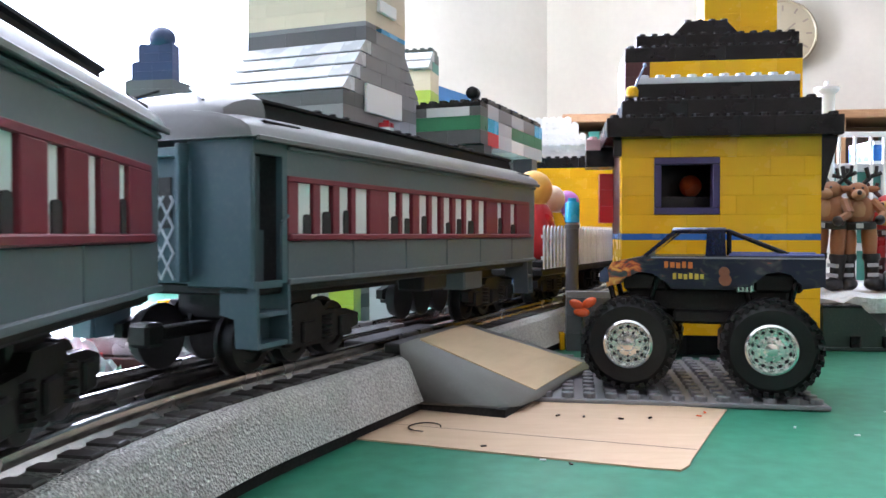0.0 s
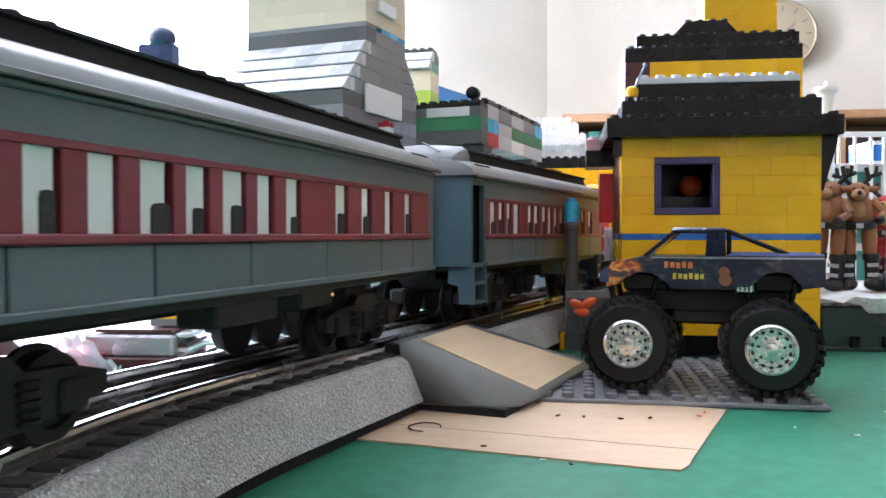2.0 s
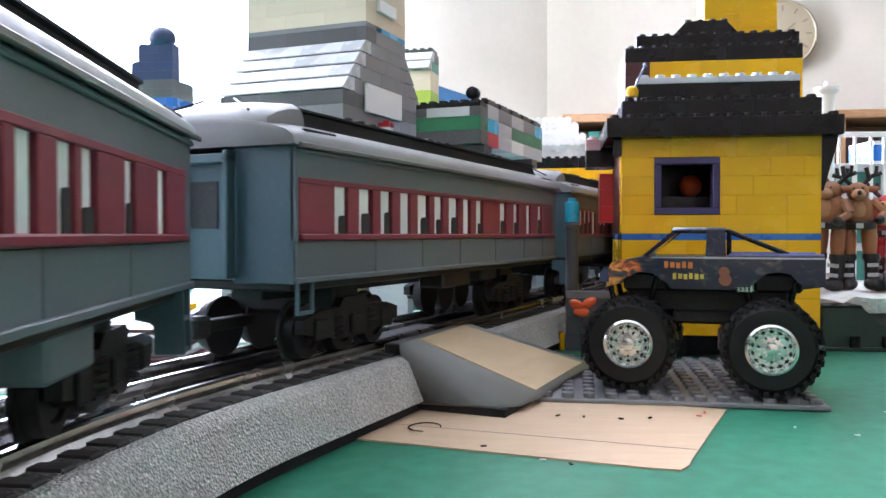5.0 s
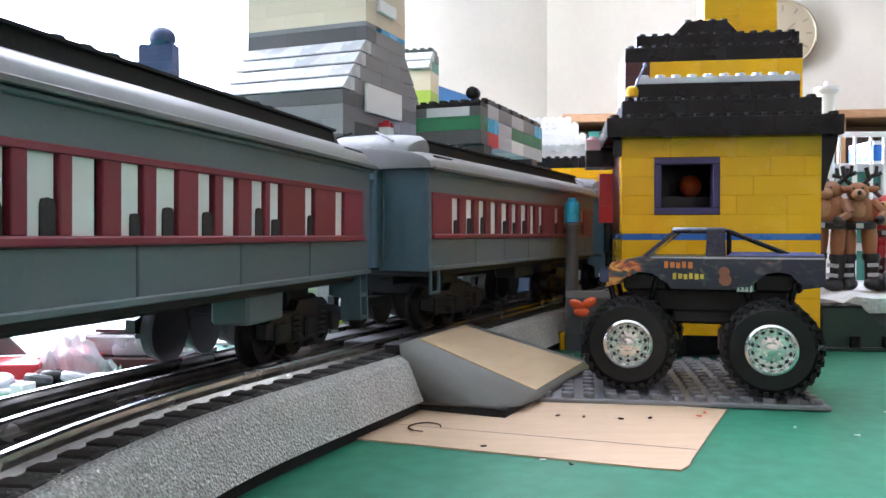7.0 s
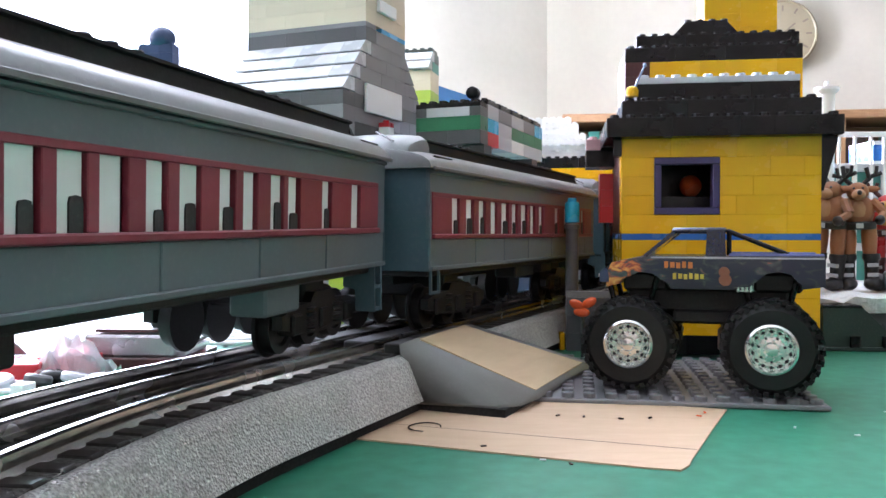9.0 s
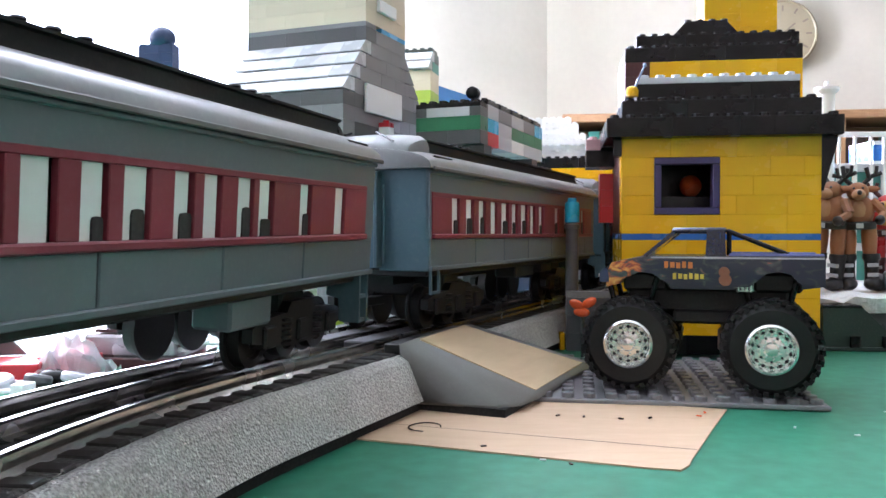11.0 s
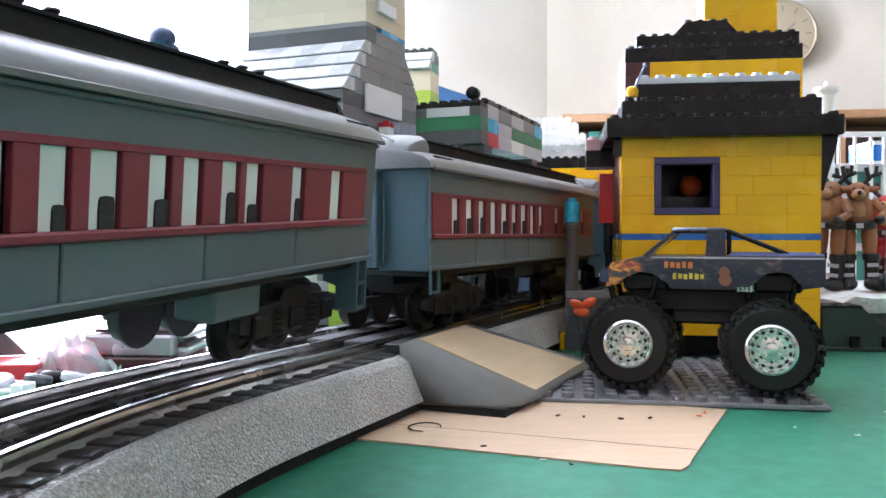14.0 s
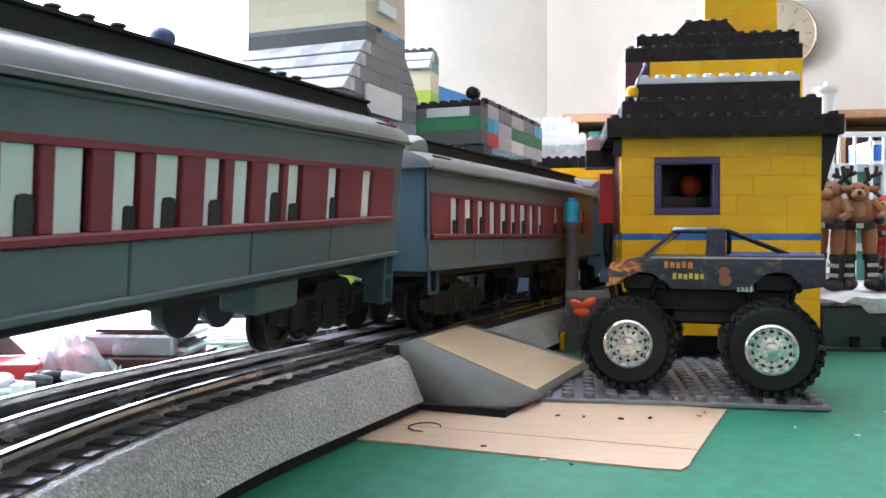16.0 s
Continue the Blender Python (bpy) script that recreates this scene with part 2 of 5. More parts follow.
def on_track(s):
    """Place and heading (radians from +y to +x) at s metres along the track."""
    a = min(max(s, T0), T1) / TR
    p = TC + TR * Vector((-math.cos(a), math.sin(a), 0))
    return p + (s - min(max(s, T0), T1)) * Vector((math.sin(a), math.cos(a), 0)), a


def riding(s, base=0.085):
    """Pose of a car with its bogies on the rails."""
    a, b = on_track(s - base)[0], on_track(s + base)[0]
    d = (b - a).normalized()
    return Matrix.Translation((a + b) / 2 + Vector((0, 0, RAIL))) @ Matrix.Rotation(math.atan2(d.y, d.x), 4, "Z")


def derailed(x, y, yaw, tip, roll, pivot=-0.100):
    """Pose of a car off the rails: its centre in plan, heading, nose-up tip about the rear bogie and roll, in degrees."""
    m = Matrix.Translation((x, y, RAIL)) @ Matrix.Rotation(radians(yaw), 4, "Z") @ pose(pivot, 0, 0)
    return m @ Matrix.Rotation(-radians(tip), 4, "Y") @ pose(-pivot, 0, 0) @ Matrix.Rotation(radians(roll), 4, "X")


# ---------------------------------------------------------------- room
def wall(name, a, b, z0, z1, material, holes=(), thick=0.12):
    """Wall from a to b (plan), its inner face on the line; holes: (t0, t1, z0, z1) in metres along."""
    a, b = Vector((*a, 0)), Vector((*b, 0))
    d, L = (b - a).normalized(), (b - a).length
    m = Matrix.Translation(a) @ Matrix.Rotation(math.atan2(d.y, d.x), 4, "Z")
    bm = bmesh.new()
    t = 0.0
    for h0, h1, hz0, hz1 in holes:
        box(bm, t, 0, z0, h0, thick, z1)
        box(bm, h0, 0, z0, h1, thick, hz0)
        box(bm, h0, 0, hz1, h1, thick, z1)
        t = h1
    box(bm, t, 0, z0, L, thick, z1)
    return solid(name, bm, material, "plain painted room wall", "wall", m, kind="structure"), m


FLOOR, CEILING = -0.76, 1.75
K0, K1, K2, K3, K4 = (3.0, 3.50), (0.48, 3.80), (-2.6, 1.90), (-2.6, -2.4), (3.0, -2.4)
wall("wall_north", K1, K0, FLOOR, CEILING, WALLPAINT)
SL = (Vector(K2) - Vector(K1)).length
_, WM = wall("wall_west", K2, K1, FLOOR, CEILING, WALLPALE, [(0.35, SL - 1.28, 0.28, 1.6)])
# the opening in this wall is out of view, added for its light
_, WW = wall("wall_side", K3, K2, FLOOR, CEILING, WALLPALE, [(2.2, 4.1, 0.25, 1.6)])
# unseen south and east walls, made up dark to hold back fill light
wall("wall_south", K4, K3, FLOOR, CEILING, WALLDARK)
wall("wall_east", K0, K4, FLOOR, CEILING, WALLDARK)
# unseen floor, likewise kept dark against bounce
bm = bmesh.new()
box(bm, -3, -2.7, FLOOR - 0.05, 3.3, 4.1, FLOOR)
solid("floor", bm, CARPET, "brown carpeted room floor", "floor", kind="structure")
bm = bmesh.new()
box(bm, -3, -2.7, CEILING, 3.3, 4.1, CEILING + 0.05)
solid("ceiling", bm, CEIL, "plain white room ceiling", "ceiling", kind="structure")


def window(name, m, x0, x1, z0, z1, panes=2):
    win = empty(name, m, "white framed window, bright with daylight", "window", kind="structure")
    w = 0.05
    bm = bmesh.new()
    box(bm, x0, 0.03, z0, x1, 0.09, z0 + w, 0.004)
    box(bm, x0, 0.03, z1 - w, x1, 0.09, z1, 0.004)
    for k in range(panes + 1):
        c = x0 + w / 2 + (x1 - x0 - w) * k / panes
        box(bm, c - w / 2, 0.032, z0, c + w / 2, 0.088, z1, 0.004)
    part("window_frame", bm, WHITE, win)
    bm = bmesh.new()
    box(bm, x0 - 0.03, -0.05, z0 - 0.03, x1 + 0.03, 0.03, z0, 0.004)
    part("window_sill", bm, WHITE, win)
    for k in range(panes):
        bm = bmesh.new()
        c0, c1 = x0 + (x1 - x0) * k / panes, x0 + (x1 - x0) * (k + 1) / panes
        box(bm, c0 + 0.02, 0.058, z0 + 0.02, c1 - 0.02, 0.062, z1 - 0.02)
        part("pane", bm, GLASS, win).visible_shadow = False


window("window_1", WM, 0.35, SL - 1.28, 0.28, 1.6)
window_light("window_light_1", WM @ pose((SL - 0.93) / 2, 0.10, 0.94, -90), SL - 1.70, 1.25, 530, (0.82, 0.92, 1.0))
# unseen window and lamp added to brighten the far wall and board
window("added_window", WW, 2.2, 4.1, 0.25, 1.6, 2)
window_light("added_window_light", WW @ pose(3.15, 0.10, 0.93, -90), 1.85, 1.3, 26, (0.85, 0.93, 1.0))

# bookcase against the far wall, with a timber top
case = empty("bookcase", Matrix.Translation((0.52, 3.45, FLOOR)) @ Matrix.Rotation(-0.118, 4, "Z"), "low wooden bookcase with brown top, mixed spines", "bookcase")
bm = bmesh.new()
box(bm, -0.02, -0.04, 1.285, 2.22, 0.28, 1.32, 0.004)
part("top", bm, OAK, case)
for k in range(5):
    bm = bmesh.new()
    box(bm, k * 0.545, 0, 0, k * 0.545 + 0.025, 0.26, 1.285)
    part("upright", bm, OAK, case)
for z in (0.05, 0.46, 0.87):
    bm = bmesh.new()
    box(bm, 0.0, 0, z, 2.2, 0.26, z + 0.022)
    part("shelf", bm, OAK, case)
bm = bmesh.new()
box(bm, 0, 0.262, 0, 2.2, 0.27, 1.285)
part("back_panel", bm, OAK, case)
rng = random.Random(5)
for row, z in enumerate((0.482, 0.892)):
    for k in range(4):
        x = k * 0.545 + 0.03
        while x < (k + 1) * 0.545 - 0.05:
            w, h = rng.uniform(0.03, 0.09), rng.uniform(0.28, 0.37)
            bm = bmesh.new()
            box(bm, 0, 0, 0, w - 0.003, 0.2, h, 0.003)
            solid("book", bm, rng.choice([TEAL, MAROON, GREEN, DKBROWN, TEAL, DKBLUE, LTGREY]), "tall closed book standing on a shelf", "book",
                  case.matrix_basis @ pose(x, 0.03, z), "books in the bookcase")
            x += w

# round wall clock
CLOCKMARK = plastic("clock_mark", (0.20, 0.15, 0.11), 0.5)
clock = empty("wall_clock", Matrix.Translation((1.500, 3.655, 0.945)) @ Matrix.Rotation(-0.118, 4, "Z"), "round tan and grey clock on the wall", "clock")
bm = bmesh.new()
lathe(bm, [(0.135, 0), (0.150, 0.004), (0.152, 0.02), (0.143, 0.03), (0.138, 0.024)], 40, pose(0, 0, 0, 90))
part("rim", bm, plastic("clock_rim", (0.30, 0.25, 0.16), 0.4), clock, smooth=True)
bm = bmesh.new()
lathe(bm, [(0.137, 0.018), (0.137, 0.022)], 40, pose(0, 0, 0, 90))
part("dial", bm, speckled("clock_dial", (0.20, 0.14, 0.10), (0.40, 0.36, 0.29), 26, 0.5, 0.05, 0.001, cells=False), clock)
for k in range(12):
    bm = bmesh.new()
    box(bm, -0.004, -0.0245, 0.100, 0.004, -0.0222, 0.125)
    part("hour_mark", bm, CLOCKMARK, clock, m=pose(0, 0, 0, 0, 30 * k, 0))
for ang, ln in ((50, 0.07), (200, 0.10)):
    bm = bmesh.new()
    box(bm, -0.003, -0.028, -0.01, 0.003, -0.026, ln)
    part("pointer", bm, CLOCKMARK, clock, m=pose(0, 0, 0, 0, ang, 0))

# ---------------------------------------------------------------- layout table
bm = bmesh.new()
box(bm, -1.1, -0.85, -0.019, 1.25, 1.75, 0.0, 0.001)
table = empty("ground", Matrix(), "green painted plywood layout board", "board", kind="structure")
part("board", bm, BOARD, table)
for x in (-1.0, 1.15):
    for y in (-0.75, 1.65):
        bm = bmesh.new()
        box(bm, x - 0.04, y - 0.04, FLOOR, x + 0.04, y + 0.04, -0.019, 0.003)
        part("leg", bm, OAK, table)
# bare patch where the paint is missing
bm = bmesh.new()
q = [(-0.0297, 0.2506), (0.0120, 0.2345), (0.0560, 0.2178), (0.0630, 0.2160), (0.0668, 0.2208), (0.0690, 0.2260), (0.0840, 0.2565), (0.1011, 0.2908), (0.0060, 0.3250)]
a = [bm.verts.new((x, y, 0.0005)) for x, y in q]
b = [bm.verts.new((x, y, -0.001)) for x, y in q]
bm.faces.new(a)
for i in range(len(q)):
    bm.faces.new((a[i], b[i], b[(i + 1) % len(q)], a[(i + 1) % len(q)]))
part("bare_patch", bm, BAREWOOD, table, "bare unpainted plywood patch")
bm = bmesh.new()
rod(bm, (-0.0225, 0.2706, 0.00035), (0.0735, 0.2361, 0.0004), 0.0002, 6)
part("seam", bm, DKBROWN, table, "dark seam across the bare wood")

# ---------------------------------------------------------------- track
track = empty("railway_track", Matrix(), "grey ballasted toy railway track, three rails", "railway track")
STN = [-0.75 + 0.012 * k for k in range(182)]


def stations(ss, z=0.0):
    out = []
    for s in ss:
        p, a = on_track(s)
        out.append((p + Vector((0, 0, z)), Vector((math.cos(a), -math.sin(a), 0)), Vector((0, 0, 1))))
    return out


bm = bmesh.new()
sweep(bm, [(-0.0365, 0.0042), (-0.031, 0.0178), (-0.0285, 0.0195), (0.0285, 0.0195), (0.031, 0.0178), (0.0365, 0.0042)], stations(STN))
part("roadbed", bm, BALLAST, track)
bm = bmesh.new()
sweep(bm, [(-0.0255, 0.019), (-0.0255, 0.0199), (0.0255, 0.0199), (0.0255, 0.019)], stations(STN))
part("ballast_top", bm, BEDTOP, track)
# foam underlay, its black standing for the shadow under the track
bm = bmesh.new()
sweep(bm, [(-0.0342, 0.0), (-0.0342, 0.0042), (0.0342, 0.0042), (0.0342, 0.0)], stations(STN))
part("underlay", bm, FOAM, track, "foam strip under the roadbed, blackened for the gap's shade")
for u in (-0.017, 0.0, 0.017):
    bm = bmesh.new()
    sweep(bm, [(u - 0.0018, 0.0199), (u - 0.0006, 0.0212), (u - 0.0013, 0.0228), (u - 0.0013, 0.0240), (u - 0.0007, 0.0245), (u + 0.0007, 0.0245),
               (u + 0.0013, 0.0240), (u + 0.0013, 0.0228), (u + 0.0006, 0.0212), (u + 0.0018, 0.0199)], stations(STN))
    part("rail", bm, STEEL, track, "bright steel rail", smooth=False)
bm = bmesh.new()
box(bm, -0.0258, -0.0024, 0, 0.0258, 0.0024, 0.0016, 0.0004)
tie_mesh = finish(bm, "tie", TIE)
s = -0.35
while s < 1.0:
    p, a = on_track(s)
    ob = new("tie", tie_mesh)
    ob.parent = track
    ob.matrix_basis = Matrix.Translation(p + Vector((0, 0, 0.0188))) @ Matrix.Rotation(-a, 4, "Z")
    s += 0.0098

# grade crossing ramp beside the rails
RM = Matrix.Translation((-0.0354, 0.312, 0)) @ Matrix.Rotation(-0.4227, 4, "Z")
ramp = empty("crossing_ramp", RM, "grey plastic road ramp with tan surface beside track", "ramp")
bm = bmesh.new()
top = [(0.0272, 0.0005, 0.0243), (0.0262, 0.0500, 0.0243), (0.0690, 0.0860, 0.0058), (0.0693, 0.0140, 0.0058)]
foot = [(0.0299, -0.0122, 0.0042), (0.029, 0.072, 0.0042), (0.0715, 0.094, 0.0042), (0.0702, 0.0150, 0.0042), (0.0684, 0.0005, 0.0042), (0.0625, -0.0072, 0.0042)]
tv = [bm.verts.new(v) for v in top]
tl, trr = bm.verts.new((0.0275, -0.0125, 0.0238)), bm.verts.new((0.0262, 0.058, 0.0238))
fv = [bm.verts.new(v) for v in foot]
gv = [bm.verts.new((v[0], v[1], 0.0030)) for v in foot]
bm.faces.new(tv)
for f in ((tl, tv[0], fv[5], fv[0]), (tv[0], tv[3], fv[4], fv[5]), (tv[3], fv[3], fv[4]), (tv[3], tv[2], fv[2], fv[3]), (tv[2], tv[1], trr, fv[1], fv[2])):
    bm.faces.new(f)
for i in range(6):
    bm.faces.new((fv[i], fv[(i + 1) % 6], gv[(i + 1) % 6], gv[i]))
bm.faces.new((tl, fv[0], gv[0], gv[1], fv[1], trr, tv[1], tv[0]))
bm.faces.new(gv)
part("ramp_body", bm, RAMPGREY, ramp, smooth=True)
bm = bmesh.new()
vs = [Vector(v) + Vector((0, 0, 0.0003)) for v in ((0.0286, 0.0020, 0.0239), (0.0268, 0.0482, 0.0243), (0.0685, 0.0836, 0.0060), (0.0690, 0.0152, 0.0059))]
a = [bm.verts.new(v) for v in vs]
b = [bm.verts.new(v - Vector((0, 0, 0.0008))) for v in vs]
bm.faces.new(a)
for i in range(4):
    bm.faces.new((a[i], b[i], b[(i + 1) % 4], a[(i + 1) % 4]))
part("road_surface", bm, RAMPTOP, ramp, "tan road panel")
# black slab fills the shadow gap under the ramp
bm = bmesh.new()
box(bm, 0.033, -0.009, 0.0005, 0.066, 0.070, 0.0032)
part("foot", bm, FOAM, ramp)
# crossing panels beside and between the rails
for u0, u1 in ((0.0198, 0.0266), (0.0030, 0.0128), (-0.0128, -0.0030), (-0.0266, -0.0198)):
    bm = bmesh.new()
    box(bm, u0, -0.010, 0.0196, u1, 0.052, 0.0236, 0.0005)
    part("crossing_panel", bm, PANEL, ramp, "dark plastic panel beside the rail")

# ---------------------------------------------------------------- baseplate
base = empty("baseplate", Matrix.Translation((0.1370, 0.2875, 0.0004)) @ Matrix.Rotation(radians(-9), 4, "Z"), "grey studded toy baseplate under the truck", "baseplate")
bm = bmesh.new()
box(bm, -0.128, 0, 0, 0, 0.104, 0.0016, 0.0003)
part("plate", bm, PLATE, base)
verts, faces = [], []
for i in range(16):
    for j in range(13):
        cx, cy, o = -0.128 + (i + 0.5) * U, (j + 0.5) * U, len(verts)
        for r, z in ((0.0024, 0.0015), (0.0024, 0.0031), (0.0022, 0.0034)):
            verts += [(cx + r * math.cos(k * math.pi / 6), cy + r * math.sin(k * math.pi / 6), z) for k in range(12)]
        for q in (0, 12):
            faces += [(o + q + k, o + q + (k + 1) % 12, o + q + 12 + (k + 1) % 12, o + q + 12 + k) for k in range(12)]
        faces.append(tuple(o + 24 + k for k in range(12)))
me = bpy.data.meshes.new("studs")
me.from_pydata(verts, [], faces)
me.materials.append(PLATE)
ob = new("studs", me)
ob.parent = base

# ---------------------------------------------------------------- yellow brick house
house = empty("brick_house", Matrix.Translation((0.0907, 0.416, 0.0022)) @ Matrix.Rotation(radians(-8), 4, "Z"), "yellow toy brick house with stepped black roof", "toy house")
PATTERN = [(4, 4, 4), (2, 4, 4, 2), (3, 4, 3, 2), (4, 3, 4, 1), (2, 4, 2, 4), (4, 2, 4, 2)]
k = 0
for row in range(6):
    course(house, YELLOW if row else BLACK, 0, 12, 0, k, 2, 3, False, PATTERN[row % 6])
    k += 3
course(house, BLUE, 0, 12, 0, k, 2, 1, False, (6, 6))
k += 1
course(house, YELLOW, 0, 12, 0, k, 2, 3, False, (4, 2, 4, 2))
k += 3
for row in range(3):
    course(house, YELLOW, 0, 2, 0, k, 2, 3, False, (2,))
    course(house, YELLOW, 6, 12, 0, k, 2, 3, False, ((1, 3, 2), (2, 4), (3, 2, 1))[row])
    k += 3
course(house, YELLOW, 0, 12, 0, k, 2, 3, False, (3, 4, 3, 2))
k += 3  # 34
for row in range(6):
    course_y(house, YELLOW if row else BLACK, 0, 2, 9, row * 3, 2)
    course_y(house, YELLOW if row else BLACK, 10, 2, 9, row * 3, 2)
course_y(house, BLUE, 0, 2, 9, 18, 2, 1)
course_y(house, BLUE, 10, 2, 9, 18, 2, 1)
# upper rows: left flank darker in maroon, right flank yellow
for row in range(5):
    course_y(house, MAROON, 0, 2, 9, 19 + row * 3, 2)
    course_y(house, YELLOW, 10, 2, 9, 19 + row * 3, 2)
# unseen back wall, black so the opening shows a dark inside
course(house, BLACK, 2, 10, 8, 0, 1, 34, False, (4, 4))


def brick_window(parent, i, k, nx, h):
    """A framed window in a wall of bricks."""
    win = new("window")
    win.parent, win.matrix_basis = parent, pose(i * U, 0, k * P)
    w, z, t = nx * U, h * P, 0.0036
    for nm, q in (("frame", (0, 0, w, t)), ("frame", (0, z - t, w, z)), ("frame", (0, t, t, z - t)), ("frame", (w - t, t, w, z - t))):
        bm = bmesh.new()
        box(bm, q[0] + 0.0001, -0.0006, q[1] + 0.0001, q[2] - 0.0001, 0.0075, q[3] - 0.0001, 0.0003)
        part(nm, bm, PURPLE, win)
    return win


brick_window(house, 2, 22, 4, 9)
bm = bmesh.new()
ball(bm, (0, 0, 0.006), 0.006, seg=12)
solid("orange_ball", bm, ORANGE, "small orange ball on a brick inside house", "toy ball", house.matrix_basis @ pose(4.9 * U, 4.5 * U, 25.2 * P), smooth=True)
bm = bmesh.new()
box(bm, 2 * U, 3 * U, 0, 7 * U, 6 * U, 25.2 * P, 0.0003)
part("inner_shelf", bm, BLACK, house)


def tier(parent, material, i0, i1, j0, j1, k, h=3, fill=True, studs=True, lengths=(4, 4, 2, 4)):
    course(parent, material, i0, i1, j0, k, 2, h, studs, lengths)
    course_y(parent, material, i0, j0 + 2, j1, k, 2, h, studs)
    course_y(parent, material, i1 - 2, j0 + 2, j1, k, 2, h, studs)
    if fill:
        brick(parent, material, i0 + 2, j0 + 2, k, i1 - i0 - 4, j1 - j0 - 2, h, False)


tier(house, BLACK, -1, 13, -1, 10, 34)
tier(house, BLACK, 0, 12, 0, 9, 37)
tier(house, BLACK, 1, 11, 1, 8, 40, lengths=(3, 4, 3))
# grey plate lightened to carry the white highlight on its studs
course(house, LTGREY, 1, 11, 1, 43, 1, 1, True, (4, 1, 5))
course(house, RED, 7, 10, 2, 43, 1, 1, True, (2, 1))
# hanging corner pieces under the eaves
for i, tw in ((12, 1), (-0.5, 0)):
    bm = bmesh.new()
    prism(bm, [(0, 0.0288), (0.0075, 0.0288), (0.0075, 0.026), (0.001, 0.002), (0, 0.002)], 0, 0.0075) if tw else box(bm, 0, 0, 0.02, 0.0038, 0.0075, 0.0288)
    part("eave_bracket", bm, BLACK, house, m=pose(i * U, 0, 25 * P))
# yellow lamp with a thin aerial on the eave
bm = bmesh.new()
lathe(bm, [(0.0030, 0), (0.0032, 0.003), (0.0026, 0.0046), (0.001, 0.0054)], 14)
lampy = part("beacon", bm, YELLOW, house, "small yellow beacon", pose(0.6 * U, -0.1 * U, 40 * P + 0.0018), True)
bm = bmesh.new()
rod(bm, (0.0012, 0, 0.0045), (0.0062, 0, 0.0155), 0.0005)
ball(bm, (0.0062, 0, 0.0158), 0.0010, seg=8)
part("aerial", bm, plastic("grey_blue", (0.2, 0.27, 0.4), 0.3), lampy)

# taller block standing behind it
tower = empty("brick_tower", Matrix.Translation((0.1207, 0.545, 0.0002)) @ Matrix.Rotation(radians(-8), 4, "Z"), "toy brick tower, yellow walls and black stepped top", "toy building")
course(tower, BLACK, 0, 14, 0, 0, 2, 1, False, (4, 6))
# left flank and upper front corner darker in maroon
for row in range(18):
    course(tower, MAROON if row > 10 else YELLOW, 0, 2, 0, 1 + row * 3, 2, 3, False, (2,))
    course(tower, YELLOW, 2, 14, 0, 1 + row * 3, 2, 3, False, PATTERN[row % 6])
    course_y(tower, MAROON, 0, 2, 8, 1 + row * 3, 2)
    course_y(tower, YELLOW, 12, 2, 8, 1 + row * 3, 2)
tier(tower, BLACK, 0, 14, 0, 8, 55)
tier(tower, BLACK, 1, 14, 1, 8, 58)
bm = bmesh.new()
prism(bm, [(4 * U, 0), (9.4 * U, 0), (8.3 * U, 3 * P), (5.1 * U, 3 * P)], 1.4 * U, 3.4 * U)
for i in range(4):
    lathe(bm, [(0.0024, 3 * P - 0.0001), (0.0024, 3 * P + 0.0016), (0.0022, 3 * P + 0.0018)], 10, Matrix.Translation(((5.2 + i * 0.98) * U + 0.001, 2.0 * U, 0)))
part("sloped_cap", bm, BLACK, tower, m=pose(0, 0, 61 * P))
for row in range(5):
    course(tower, YELLOW, 7, 13, 4, 61 + row * 3, 2, 3, row == 4, (3, 3))
    brick(tower, YELLOW, 7, 6, 61 + row * 3, 6, 2, 3, False)

# pieces on the house's shaded flank
course_y(house, BLACK, -2, 7, 10, 31, 2, 3, False, (3,))
brick(house, plastic("pink_plastic", (0.55, 0.32, 0.32), 0.35), -2, 7, 34, 1, 1, 2, True)
course_y(house, RED, -1, 8, 10, 21, 1, 3, False, (2,))
course_y(house, RED, -1, 8, 10, 24, 1, 3, False, (2,))
course_y(house, RED, -1, 8, 10, 27, 1, 3, False, (2,))

# ---------------------------------------------------------------- grey tower with sloped roof
sky_tower = empty("grey_brick_tower", Matrix.Translation((-0.0525, 0.56, 0)) @ Matrix.Rotation(radians(-22), 4, "Z"), "tall grey and tan toy brick tower with sloped roof", "toy building")
# corner nearest the camera at the local origin; front runs to -x, depth to +y
KB = 61
for row in range(4):
    kk = KB - 3 - row * 3
    for n, (i, w) in enumerate(((-12, 2), (-10, 4), (-6, 4), (-2, 2))):
        # front slopes have the glare painted in; rear slopes are plain grey
        brick(sky_tower, GLARESLOPE, i, -1 - row, kk, w, 2, 3, False, True)
        brick(sky_tower, GREY, i + w, 9 + row, kk, w, 2, 3, False, True, 180)
    brick(sky_tower, DKGREY, -12, 1 - row, kk, 10, 6 + 2 * row, 3, False)
    course_y(sky_tower, GREY, -2, 1 - row, 7 + row, kk, 2, 3, False, ((4, 2), (2, 4, 3), (3, 2, 4), (4, 3, 2))[row], row)
for row in range(16):
    kk = KB - 12 - 3 - row * 3
    if kk < 0:
        break
    course(sky_tower, GREY if row % 3 else DKGREY, -12, 0, -4, kk, 2, 3, False, PATTERN[row % 6])
    course_y(sky_tower, GREY if row % 2 else DKGREY, -2, -2, 12, kk, 2, 3, False, (4, 2, 3), row)
    brick(sky_tower, DKGREY, -12, -2, kk, 10, 14, 3, False)
kk = KB
